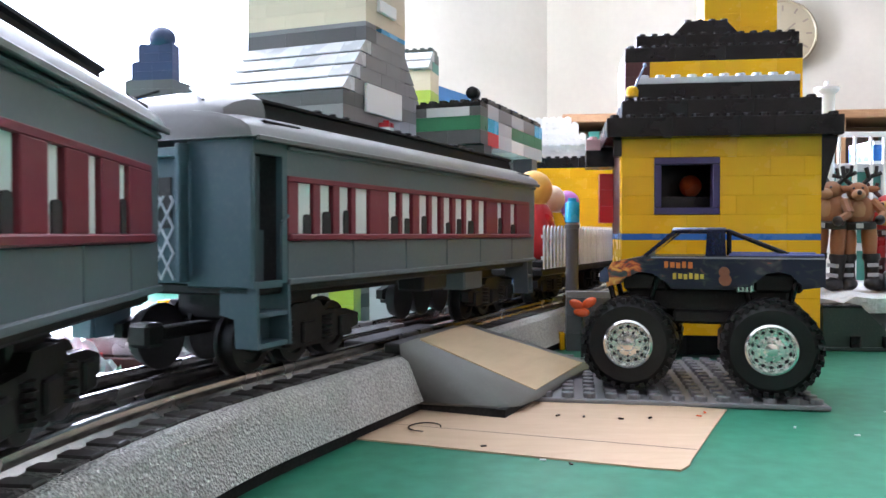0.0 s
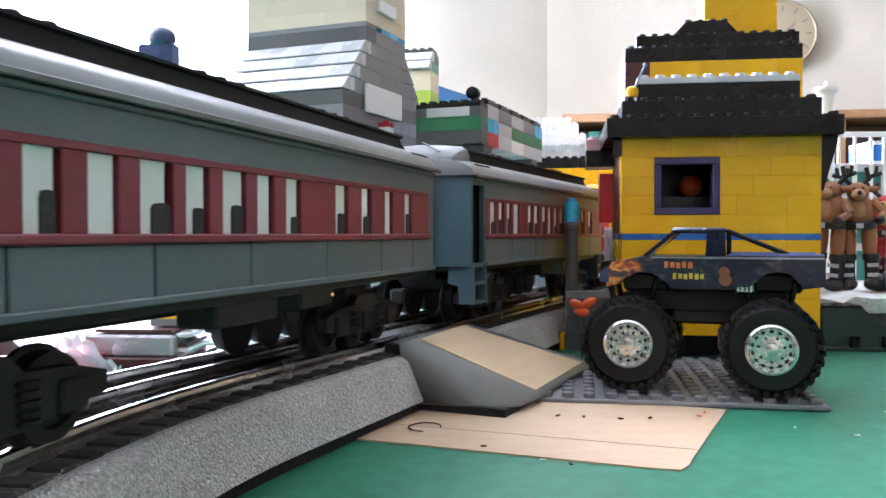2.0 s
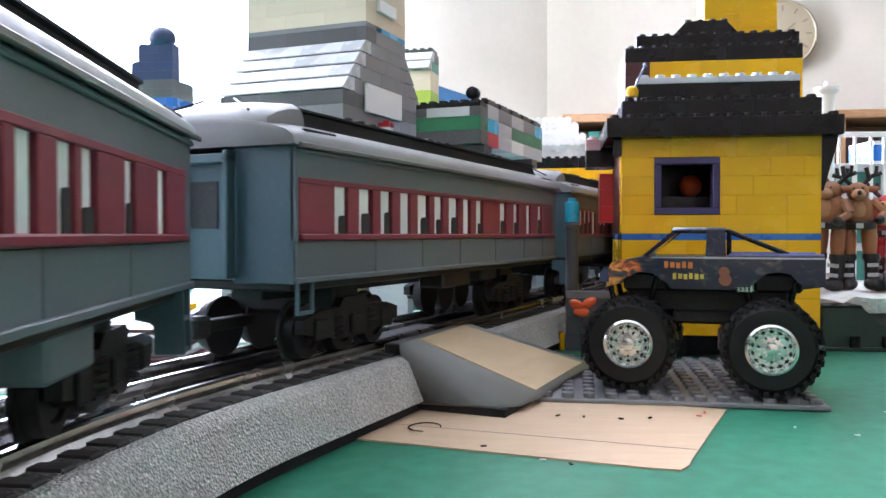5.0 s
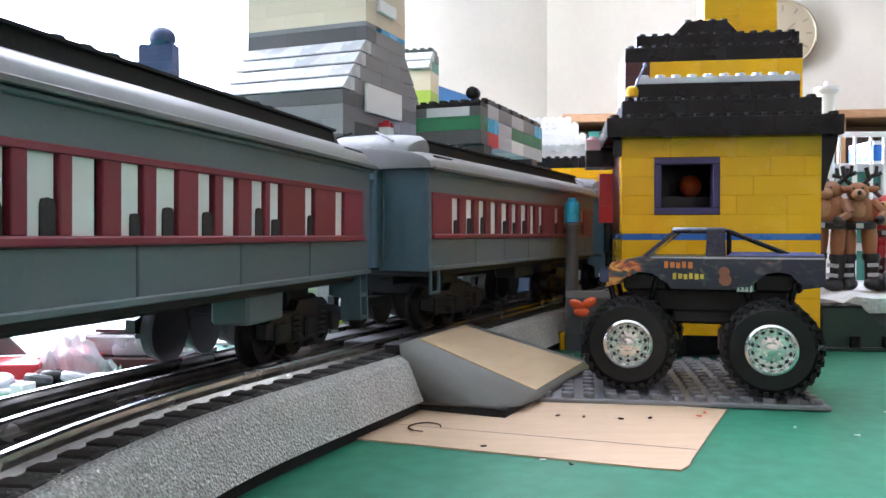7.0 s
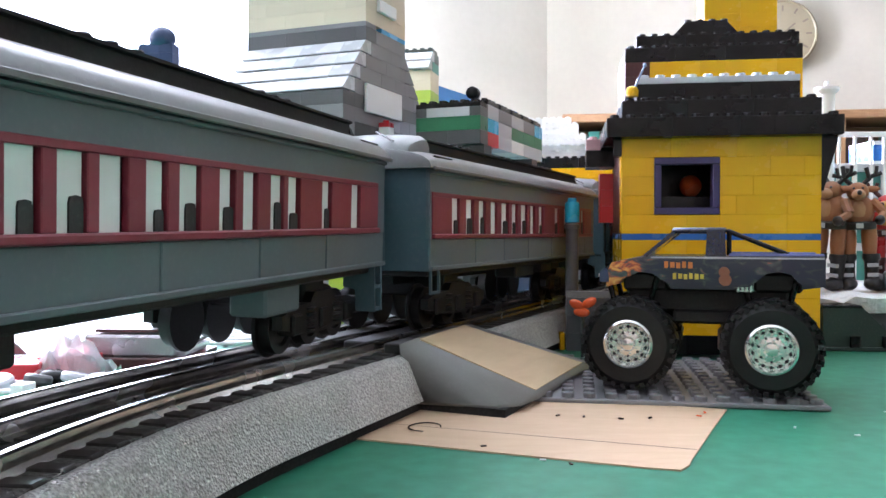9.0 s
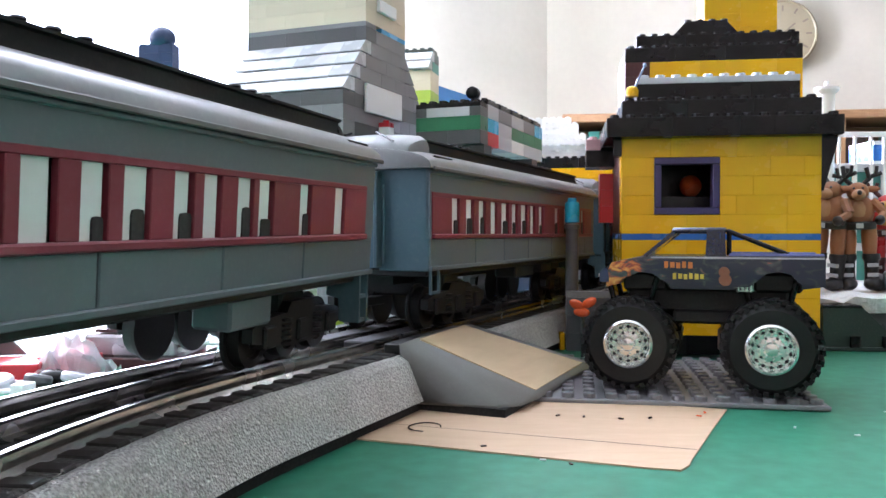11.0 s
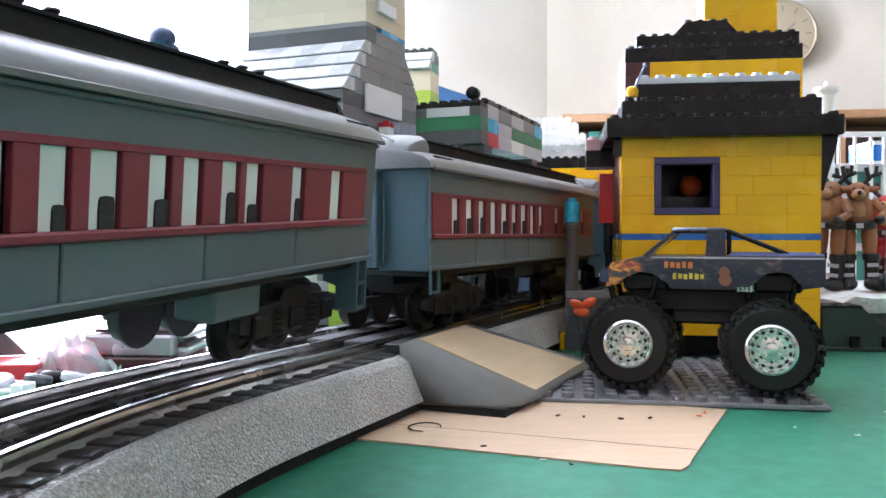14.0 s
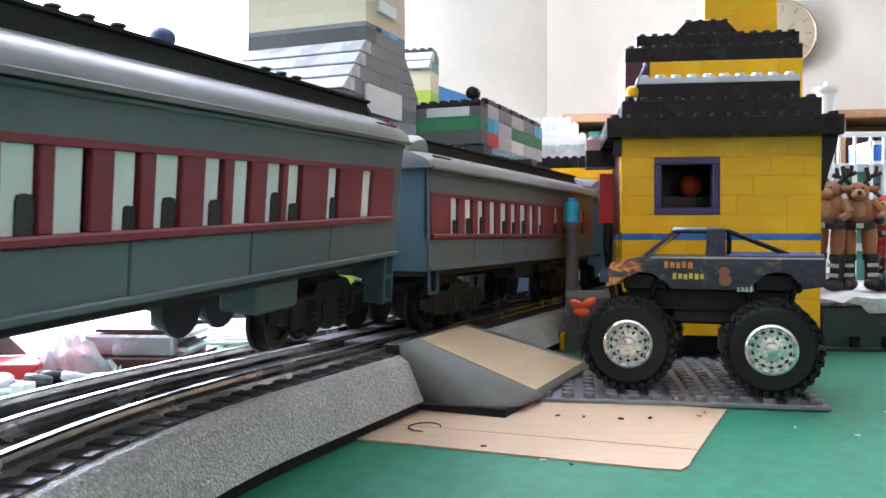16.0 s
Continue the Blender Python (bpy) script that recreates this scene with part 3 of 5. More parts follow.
course(sky_tower, DKGREY, -12, 0, 0, kk, 2, 3, False, (4, 3, 4))
course_y(sky_tower, GREY, -2, 2, 8, kk, 2, 3)
course_y(sky_tower, SKYBLUE, -1, 3, 8, kk + 3, 1, 1)
course(sky_tower, GREY, -12, 0, 0, kk + 3, 2, 1, False, (6, 6))
brick(sky_tower, TAN, -12, 2, kk, 10, 6, 3, False)
for row in range(12):
    course(sky_tower, TAN, -12, 0, 0, kk + 4 + row * 3, 2, 3, False, PATTERN[row % 6])
    course_y(sky_tower, TAN, -2, 2, 8, kk + 4 + row * 3, 2, 3, False, (3, 3), row)
    brick(sky_tower, TAN, -12, 2, kk + 4 + row * 3, 10, 6, 3, False)
bm = bmesh.new()
box(bm, 0.0002, -0.003, 0, 0.0026, 0.053, 0.0195, 0.0004)
part("white_panel", bm, WHITE, sky_tower, "white blank panel", pose(0, 0, 0.1458))
bm = bmesh.new()
box(bm, 0.0002, 0.016, 0, 0.003, 0.043, 0.0085, 0.0004)
part("tan_sign", bm, WHITE, sky_tower, "small white sign", pose(0, 0, 0.218))
brick(sky_tower, RED, 0.1, 2.2, 43, 1, 1, 1, True)
brick(sky_tower, WHITE, 0.1, 2.2, 41, 1, 1, 2, False)

# ---------------------------------------------------------------- grey and green deck building
deck = empty("brick_deck", Matrix.Translation((0.0255, 0.56, 0)) @ Matrix.Rotation(radians(-22), 4, "Z"), "raised grey and green toy brick deck with studs", "toy building")
K = 39
course(deck, DKGREY, -6, 0, 0, K, 2, 3, False, (3, 3))
course(deck, GREEN, -6, 0, 0, K + 3, 2, 3, False, (6,))
brick(deck, DKGREY, -6, 0, K + 6, 1, 2, 2, False)
brick(deck, LTGREY, -5, 0, K + 6, 4, 2, 2, False)
brick(deck, DKGREY, -1, 0, K + 6, 1, 2, 2, False)
course(deck, BLACK, -6, 0, 0, K + 8, 2, 1, True, (3, 3))
for n, (m_, rowk, h) in enumerate(((LTGREY, 0, 3), (GREEN, 3, 3), (GREY, 6, 3))):
    seq = [(LTGREY, LTGREY, WHITE, LTGREY, LTGREY), (CYAN, LTGREY, GREEN, GREEN, GREEN), (LTGREY, GREY, LTGREY, GREY, SKYBLUE)][n]
    for c, (j0, nj) in enumerate(((2, 3), (5, 4), (9, 4), (13, 4), (17, 3))):
        brick(deck, RED if n == 0 and c == 0 else seq[c], -2, j0, K + rowk, 2, nj, h, False)
brick(deck, DKGREY, -6, 2, K, 4, 18, 8, False)
for c in range(5):
    brick(deck, BLACK, -6, 2 + c * 3.6, K + 9, 6, 3, 1, True)
for i, j in ((-5, 1), (-2, 1), (-5, 16), (-2, 16)):
    brick(deck, DKGREY, i, j, 0, 2, 2, K, False)
bm = bmesh.new()
lathe(bm, [(0.0042, 0), (0.0047, 0.002), (0.0045, 0.006), (0.0025, 0.0075)], 16, pose(0, 0, 0, 90))
ball_ = part("spotlight", bm, BLACK, deck, "round black spotlight", pose(-1.6 * U, 3 * U, (K + 10) * P + 0.006), True)
bm = bmesh.new()
lathe(bm, [(0.0045, -0.0015), (0.0050, 0.0)], 16, pose(0, 0, 0, 90))
part("collar", bm, WHITE, ball_)

# ---------------------------------------------------------------- further brick buildings
def stack(name, x, y, turn, rows, nx, ny, label, z0=0, stud_top=True):
    """rows: (material, plates, courses) from the ground up."""
    ob = empty(name, Matrix.Translation((x, y, z0)) @ Matrix.Rotation(radians(turn), 4, "Z"), label, "toy building")
    k = 0
    total = sum(n for _, _, n in rows)
    c = 0
    for mat_, h, n in rows:
        for _ in range(n):
            c += 1
            st = stud_top and c == total
            course(ob, mat_, 0, nx, 0, k, 2, h, st, PATTERN[c % 6])
            if ny > 2:
                brick(ob, mat_, 0, 2, k, nx, ny - 2, h, st)
            k += h
    return ob


lime_tower = stack("brick_tower", -0.0430, 0.80, -14, [(GREY, 3, 18), (LIME, 3, 3), (TAN, 3, 2)], 4, 4, "tan and lime toy brick tower with slate roof")
for r_ in range(2):
    brick(lime_tower, GLARESLOPE, 0, -1 + r_, 69 + 3 * r_, 4, 2, 3, False, True)
    brick(lime_tower, (TEAL, DKGREEN)[r_], 0, 1 + r_, 69 + 3 * r_, 4, 3 - r_, 3, False)
brick(lime_tower, DKGREEN, 0, 1.2, 75, 4, 2, 1, True)
stack("brick_wall", -0.010, 0.92, 62, [(DKGREY, 3, 18), (MIDBLUE, 3, 6)], 30, 3, "blue toy brick wall on grey bricks", stud_top=False)
stack("brick_shed", 0.072, 0.78, -10, [(GREY, 3, 6), (YELLOW, 3, 7), (BLACK, 3, 1)], 11, 8, "yellow toy brick shed with black studded roof")
white_pile = empty("white_brick_roof", Matrix.Translation((0.080, 0.88, 0)) @ Matrix.Rotation(radians(-10), 4, "Z"), "white and clear toy brick stepped roof", "toy building")
for r_ in range(15):
    brick(white_pile, WHITE, 0, 0, r_ * 3, 11, 8, 3, False)
for r_ in range(7):
    course(white_pile, WHITE if r_ > 1 else FROST, 0, 11 - int(r_ * 0.75), r_ * 0.5, 45 + r_ * 2, 3, 2, True, (3, 2, 4))
blue_tower = stack("brick_tower", -0.348, 0.90, -10, [(DKBLUE, 3, 16), (BLUE, 3, 6), (DKGREY, 3, 2)], 7, 6, "dark blue toy brick tower beside the window")
for q_ in range(4):
    course(blue_tower, DKBLUE, 1 + q_ // 2, 7, 0, 72 + 3 * q_, 2, 3, True, (3, 4))
bm = bmesh.new()
ball(bm, (0, 0, 0), 0.0150, (1, 0.8, 0.85), 18)
part("dome", bm, DKBLUE, blue_tower, "dark rounded dome", pose(5 * U, 1 * U, 84 * P + 0.008), True)

# clutter low behind the rails
stack("brick_wall", -0.105, 0.50, -10, [(WHITE, 3, 4)], 3, 2, "low white toy brick wall", stud_top=False)
stack("brick_wall", -0.070, 0.50, -10, [(LIME, 3, 4)], 2, 2, "low lime toy brick wall", stud_top=False)
stack("brick_wall", -0.045, 0.50, -10, [(LTGREY, 3, 4)], 3, 2, "low light grey toy brick wall", stud_top=False)
stack("brick_wall", 0.018, 0.60, -10, [(BLUE, 3, 5)], 4, 2, "low blue toy brick wall", stud_top=False)


# ---------------------------------------------------------------- signal post and low wall
post = empty("signal_post", Matrix.Translation((0.0716, 0.4545, 0)), "grey toy brick post with cyan lamp on top", "signal post")
bm = bmesh.new()
lathe(bm, [(0.0040, 0), (0.0040, 0.003), (0.0036, 0.0035), (0.0036, 0.0655), (0.0042, 0.066), (0.0042, 0.068)], 16)
part("pole", bm, DKGREY, post, smooth=True)
bm = bmesh.new()
lathe(bm, [(0.0030, 0.0), (0.0041, 0.0005), (0.0041, 0.0105), (0.0036, 0.0115), (0.0024, 0.0118), (0.0024, 0.0135), (0.0020, 0.0138)], 18)
part("lamp", bm, CYAN, post, "cyan round lamp", pose(0, 0, 0.069), True)
bm = bmesh.new()
lathe(bm, [(0.0030, 0), (0.0036, 0.001), (0.0030, 0.0020)], 14)
part("collar", bm, GREY, post, m=pose(0, 0, 0.0672), smooth=True)
low = empty("brick_wall", Matrix.Translation((0.0662, 0.4392, 0)) @ Matrix.Rotation(radians(-6), 4, "Z"), "low grey toy brick wall beside the post", "toy wall")
for row in range(3):
    course(low, DKGREY, 0, 3, 0, row * 3, 1, 3, False, (2, 1) if row % 2 else (3,))
course(low, GREY, 0, 3, 0, 9, 1, 1, False, (3,))
bm = bmesh.new()
box(bm, 0, 0, 0, 0.0028, 0.006, 0.0095, 0.0004)
solid("yellow_brick", bm, YELLOW, "small yellow brick at the foot of post", "toy brick", pose(0.0632, 0.4420, 0.0))
fl = empty("toy_flower", pose(0.0668, 0.392, 0.0), "small orange and red toy flower on a stem", "toy flower")
bm = bmesh.new()
rod(bm, (0, 0, 0), (0, 0, 0.026), 0.0008)
part("stem", bm, DKGREEN, fl)
for dx, dz, tl_ in ((-0.0028, 0.029, 30), (0.0030, 0.030, -30), (-0.0005, 0.0255, 5)):
    bm = bmesh.new()
    ball(bm, (0, 0, 0), 0.0033, (1.2, 0.45, 0.7), 10)
    part("petal", bm, ORANGE, fl, m=pose(dx, -0.001, dz, 0, tl_, 0), smooth=True)

# ---------------------------------------------------------------- right hand side
bm = bmesh.new()
box(bm, 0.19, 0.462, 0.0, 0.46, 0.72, 0.022)
solid("brick_platform", bm, DKGREY, "low grey platform under the cotton snow", "platform")
bm = bmesh.new()
rng = random.Random(3)
NX, NY = 40, 30
grid = [[bm.verts.new((0.188 + 0.275 * i / NX, 0.455 + 0.27 * j / NY + (0.004 * noise.noise((i * 0.4, 2, 1)) if j == 0 else 0),
                       0.0275 + 0.0045 * noise.noise((i * 0.33, j * 0.33, 0)) + 0.0015 * noise.noise((i * 1.1, j * 1.1, 4)))) for j in range(NY + 1)] for i in range(NX + 1)]
for i in range(NX):
    for j in range(NY):
        bm.faces.new((grid[i][j], grid[i + 1][j], grid[i + 1][j + 1], grid[i][j + 1]))
low_ = [bm.verts.new((g[0].co.x, 0.458, 0.0185)) for g in grid]
for i in range(NX):
    bm.faces.new((grid[i][0], low_[i], low_[i + 1], grid[i + 1][0]))
solid("snow", bm, SNOW, "white cotton wool snow sheet on the platform", "snow", kind="stuff", smooth=True)

tray = empty("green_ramp_block", Matrix.Translation((0.2045, 0.440, 0)) @ Matrix.Rotation(radians(-4), 4, "Z"), "dark green plastic block with sloped end", "toy block")
bm = bmesh.new()
prism(bm, [(0, 0.002), (0.078, 0.002), (0.078, 0.004), (0.040, 0.004), (0.0205, 0.0235), (0.0, 0.0235)], 0, 0.024)
part("block", bm, DKGREEN, tray)
bm = bmesh.new()
box(bm, -0.001, -0.0012, 0.0232, 0.0200, 0.0252, 0.0246, 0.0003)
part("lid", bm, BLACK, tray)
bm = bmesh.new()
box(bm, 0.0, -0.0010, 0.0, 0.080, 0.025, 0.0021, 0.0003)
part("plinth", bm, DKGREEN, tray)
for x in (0.014, 0.031):
    bm = bmesh.new()
    box(bm, x, -0.0016, 0.0021, x + 0.005, -0.0002, 0.008)
    part("clip", bm, BLACK, tray)


COATS = [plastic("tan_brown_rubber", (0.28, 0.105, 0.040), 0.45, 0.2, 0.2, 300), plastic("boot_black_rubber", (0.012, 0.010, 0.010), 0.4, 0.15),
         plastic("pale_tan_rubber", (0.38, 0.19, 0.085), 0.5, 0.12), plastic("lace_grey", (0.38, 0.38, 0.40), 0.5), plastic("gold_rubber", (0.55, 0.27, 0.05), 0.4)]


def animal(name, x, y, turn, h, lean, label, coats=COATS):
    """Standing toy animal in boots: one plain mesh."""
    bm = bmesh.new()

    def in_colour(k, shape, *args):
        n0 = len(bm.faces)
        shape(bm, *args)
        for f in list(bm.faces)[n0:]:
            f.material_index = k

    for sg in (-1, 1):
        in_colour(1, ball, (sg * 0.0070, -0.0030, 0.0040), 0.0055, (1.0, 1.55, 0.75))
        in_colour(1, lathe, [(0.0046, 0.003), (0.0040, 0.010), (0.0043, 0.018), (0.0052, 0.0195), (0.0050, 0.0225)], 12, pose(sg * 0.0066, 0, 0))
        for z in (0.0085, 0.0145):
            in_colour(3, box, sg * 0.0068 - 0.0030, -0.0062, z, sg * 0.0068 + 0.0030, -0.0036, z + 0.0022)
        in_colour(0, lathe, [(0.0036, 0.021), (0.0044, 0.028), (0.0046, 0.034), (0.0040, 0.040)], 12, pose(sg * 0.0058, 0, 0))
        in_colour(0, rod, (sg * 0.0080, 0, 0.0550), (sg * 0.0138, -0.0030, 0.0475), 0.0029)
        in_colour(0, rod, (sg * 0.0138, -0.0030, 0.0475), (sg * 0.0112, -0.0095, 0.0435), 0.0024)
        in_colour(1, ball, (sg * 0.0110, -0.0100, 0.0430), 0.0031)
        in_colour(1, rod, (sg * 0.0028, 0, 0.0650), (sg * 0.0080, 0.001, 0.0705), 0.0015)
        in_colour(1, rod, (sg * 0.0080, 0.001, 0.0705), (sg * 0.0138, 0, 0.0722), 0.0013)
        in_colour(1, rod, (sg * 0.0068, 0, 0.0690), (sg * 0.0052, 0, 0.0760), 0.0013)
        in_colour(1, rod, (sg * 0.0105, 0, 0.0712), (sg * 0.0112, 0, 0.0765), 0.0011)
        in_colour(0, ball, (sg * 0.0080, 0, 0.0625), 0.0027, (1.7, 0.5, 0.75))
        in_colour(1, ball, (sg * 0.0024, -0.0058, 0.0630), 0.0009)
    in_colour(0, ball, (0, 0, 0.0490), 0.0094, (1.0, 0.80, 1.15))
    in_colour(2, ball, (0, -0.0028, 0.0495), 0.0068, (0.85, 0.80, 1.05))
    in_colour(1, lathe, [(0.0088, 0.0375), (0.0100, 0.0380), (0.0102, 0.0415), (0.0090, 0.0425)], 14, Matrix.Diagonal((1, 0.85, 1, 1)))
    in_colour(3, box, -0.0020, -0.0092, 0.0384, 0.0020, -0.0080, 0.0414)
    in_colour(0, ball, (0, -0.001, 0.0610), 0.0064, (1, 1, 0.95))
    in_colour(2, ball, (0, -0.0078, 0.0590), 0.0041, (1.0, 1.55, 0.85))
    in_colour(1, ball, (0, -0.0138, 0.0600), 0.0015)
    bmesh.ops.scale(bm, vec=(h / 0.066,) * 3, verts=bm.verts)
    me = finish(bm, name, coats[0], True)
    for mt in coats[1:]:
        me.materials.append(mt)
    ob = new(name, me)
    ob.matrix_basis = pose(x, y, 0.0285, 0, lean, turn)
    return tagged(ob, label, "toy figure", "toy animals on the snow")


animal("toy_animal", 0.2375, 0.508, -58, 0.066, 4, "tan brown toy animal with antlers and laced boots")
animal("toy_animal", 0.2560, 0.502, -22, 0.065, -2, "tan toy animal with dark belt and laced boots")
animal("toy_animal", 0.2800, 0.512, -40, 0.058, -3, "red and gold toy animal standing on snow", [RED, MAROON, COATS[4], COATS[3]])
for x_, y_, r_ in ((0.2735, 0.492, 0.0085), (0.2860, 0.490, 0.0100), (0.2690, 0.505, 0.0060)):
    bm = bmesh.new()
    bmesh.ops.create_icosphere(bm, subdivisions=3, radius=r_)
    for v in bm.verts:
        v.co *= 1 + 0.35 * noise.noise(v.co * 130 + Vector((x_ * 90, 0, 0)))
        v.co.z = v.co.z * 0.9 + r_ * 0.7
    solid("rock", bm, GREY, "blue grey moulded toy rock on snow", "toy rock", pose(x_, y_, 0.0285), smooth=True)

bm = bmesh.new()
ball(bm, (0, 0, 0.052), 0.0055, (1, 0.8, 1.0))
ball(bm, (0, 0, 0.027), 0.0048, (1, 0.8, 4.4))
ball(bm, (0, -0.002, 0.003), 0.005, (1.1, 1.2, 0.5))
solid("toy_figure", bm, speckled("pink_white_plastic", (0.62, 0.10, 0.17), (0.80, 0.76, 0.74), 90, 0.4, 0.05, 0.0005, cells=False), "plain pink and white toy figure on snow", "toy figure", pose(0.2495, 0.512, 0.0285), smooth=True)
frame_ = empty("white_frame_building", Matrix.Translation((0.2870, 0.62, 0.022)), "white toy frame building with teal panes and railing", "toy building")
for z in (0.028, 0.052, 0.068, 0.088):
    bm = bmesh.new()
    box(bm, -0.004, -0.001, z, 0.050, 0.03, z + 0.006, 0.0005)
    part("floor_beam", bm, LTGREY, frame_)
for x in (0.0, 0.012, 0.024, 0.036, 0.046):
    bm = bmesh.new()
    box(bm, x - 0.0014, -0.0016, 0.0, x + 0.0014, 0.002, 0.094, 0.0004)
    part("column", bm, WHITE, frame_)
    bm = bmesh.new()
    box(bm, x - 0.0009, -0.0012, 0.094, x + 0.0009, 0.001, 0.116)
    part("railing_bar", bm, WHITE, frame_)
bm = bmesh.new()
box(bm, -0.002, -0.0014, 0.114, 0.048, 0.001, 0.118, 0.0004)
part("railing_top", bm, WHITE, frame_)
bm = bmesh.new()
box(bm, 0.0, 0.004, 0.0, 0.046, 0.028, 0.088)
part("pane_block", bm, TEAL, frame_, "teal panes")
for x in (0.006, 0.028):
    bm = bmesh.new()
    box(bm, x, -0.002, 0.050, x + 0.014, 0.0035, 0.0535, 0.0004)
    part("red_strip", bm, RED, frame_)
bm = bmesh.new()
lathe(bm, [(0.0056, 0), (0.0056, 0.136), (0.0086, 0.139), (0.0086, 0.141), (0.0020, 0.1413), (0.0016, 0.1455)], 20)
solid("white_column", bm, WHITE, "white round toy column with flat cap", "toy column", pose(0.2800, 0.600, 0.0285), smooth=True)
for x, rows in ((0.3435, ((RED, 6), (WHITE, 3), (BLUE, 6), (WHITE, 2), (BLUE, 7), (WHITE, 2), (BLUE, 4), (WHITE, 1), (BLUE, 4), (WHITE, 1))),):
    crate = empty("brick_crate", pose(x, 0.655, 0.022), "stacked blue and white toy brick crate", "toy building")
    k = 0
    for mt, h in rows:
        brick(crate, mt, 0, 0, k, 8, 5, h, False)
        k += h

# ---------------------------------------------------------------- monster truck
TW, TXF, TXR = 0.0177, -0.0275, 0.0231
truck = empty("monster_truck", Matrix.Translation((0.1049, 0.3264, 0.0036)) @ Matrix.Rotation(radians(-19), 4, "Z"), "dark blue toy monster truck with flames, big tyres", "toy truck")
# local: front to -x, near side to -y


hole_mesh = []
for r_ in (0.00065, 0.0005):
    bm = bmesh.new()
    lathe(bm, [(r_, 0), (r_, 0.0009)], 10)
    hole_mesh.append(finish(bm, "rim_hole", MATTE))


def wheel(x, y, near):
    w = new("wheel")
    w.parent, w.matrix_basis = truck, pose(x, y, TW, 90 if near else -90) @ Matrix.Diagonal((0.95, 0.95, 0.97, 1))
    bm = bmesh.new()
    W2 = 0.0085
    lathe(bm, [(0.0088, -W2), (0.0150, -W2), (0.0176, -W2 + 0.0016), (0.0181, -W2 + 0.004), (0.0181, W2 - 0.004), (0.0176, W2 - 0.0016), (0.0150, W2), (0.0098, W2), (0.0090, W2 - 0.002)], 40)
    for k_ in range(28):
        for sg in (-1, 1):
            bm2 = pose(0, 0, 0, 0, 0, 360 / 28 * (k_ + (0.5 if sg > 0 else 0)))
            vs_ = box(bm, 0.0172, -0.0012, 0.0004 if sg > 0 else -W2 + 0.0003, 0.0186, 0.0012, W2 - 0.0003 if sg > 0 else -0.0004)
            for v in vs_:
                v.co = bm2 @ (pose(0, 0, 0, 18 * sg) @ v.co)
            vs_ = box(bm, 0.0162, -0.0009, sg * (W2 - 0.0012) if sg > 0 else -W2 - 0.0003, 0.0180, 0.0009, W2 + 0.0003 if sg > 0 else -W2 + 0.0012)
            for v in vs_:
                v.co = bm2 @ v.co
    part("tyre", bm, RUBBER, w, "black lugged rubber tyre")
    bm = bmesh.new()
    lathe(bm, [(0.0096, W2 - 0.006), (0.0096, W2 + 0.0002), (0.0089, W2 + 0.0007), (0.0082, W2 - 0.0002), (0.0078, W2 - 0.0014), (0.0050, W2 - 0.0016), (0.0046, W2 - 0.0006), (0.0030, W2 - 0.0004), (0.0024, W2 + 0.0005), (0.0008, W2 + 0.0009)], 32)
    for k_ in range(14):
        mm = pose(0, 0, 0, 0, 0, 360 / 14 * k_)
        lathe(bm, [(0.0009, 0), (0.0009, 0.0007), (0.0005, 0.0012)], 7, mm @ pose(0.0069, 0, W2 - 0.0017))
        lathe(bm, [(0.0006, 0), (0.0006, 0.0005), (0.0003, 0.0008)], 6, mm @ pose(0.0056, 0.0012, W2 - 0.0017))
        if k_ % 2:
            lathe(bm, [(0.0006, 0), (0.0003, 0.0007)], 6, mm @ pose(0.0038, 0.0, W2 - 0.0007))
    part("rim", bm, CHROME, w, "chrome rim", smooth=True)
    if near:
        for k_ in range(14):
            for r_, sz in ((0.0069, 0), (0.0047, 1)):
                if sz and k_ % 2:
                    continue
                ob = new("rim_hole", hole_mesh[sz])
                ob.parent, ob.matrix_basis = w, pose(0, 0, 0, 0, 0, 360 / 14 * (k_ + 0.5)) @ pose(r_, 0, W2 - 0.0022 + 0.0008 * sz)


for x in (TXF, TXR):
    wheel(x, -0.0195, True)
    wheel(x, 0.0195, False)
bm = bmesh.new()
prof = [(-0.0372, 0.0385), (-0.0372, 0.0440), (-0.0352, 0.0482), (-0.0220, 0.0508), (0.0412, 0.0512), (0.0418, 0.0500), (0.0418, 0.0400), (0.0340, 0.0388), (0.0335, 0.0420), (0.0310, 0.0452),
        (0.0260, 0.0466), (0.0210, 0.0456), (0.0178, 0.0428), (0.0165, 0.0382), (-0.0125, 0.0382), (-0.0150, 0.0425), (-0.0190, 0.0452), (-0.0245, 0.0458), (-0.0295, 0.0436), (-0.0315, 0.0400)]
prism(bm, prof, -0.0172, 0.0172)
bmesh.ops.bevel(bm, geom=[e for e in bm.edges if abs(e.verts[0].co.y - e.verts[1].co.y) < 1e-6], offset=0.0012, segments=2, affect="EDGES")
m_, n_, l_, b_ = nodes_of("flame_paint")
tc_, mp_ = n_.new("ShaderNodeTexCoord"), n_.new("ShaderNodeMapping")
mp_.inputs["Scale"].default_value = (70, 70, 160)
mp_.inputs["Rotation"].default_value = (0, 0.35, 0)
nz_ = n_.new("ShaderNodeTexNoise")
nz_.inputs["Scale"].default_value, nz_.inputs["Detail"].default_value, nz_.inputs["Distortion"].default_value = 1.6, 4, 1.5
l_.new(tc_.outputs["Object"], mp_.inputs[0])
l_.new(mp_.outputs[0], nz_.inputs["Vector"])
sep_ = n_.new("ShaderNodeSeparateXYZ")
l_.new(tc_.outputs["Object"], sep_.inputs[0])
mr_ = n_.new("ShaderNodeMapRange")
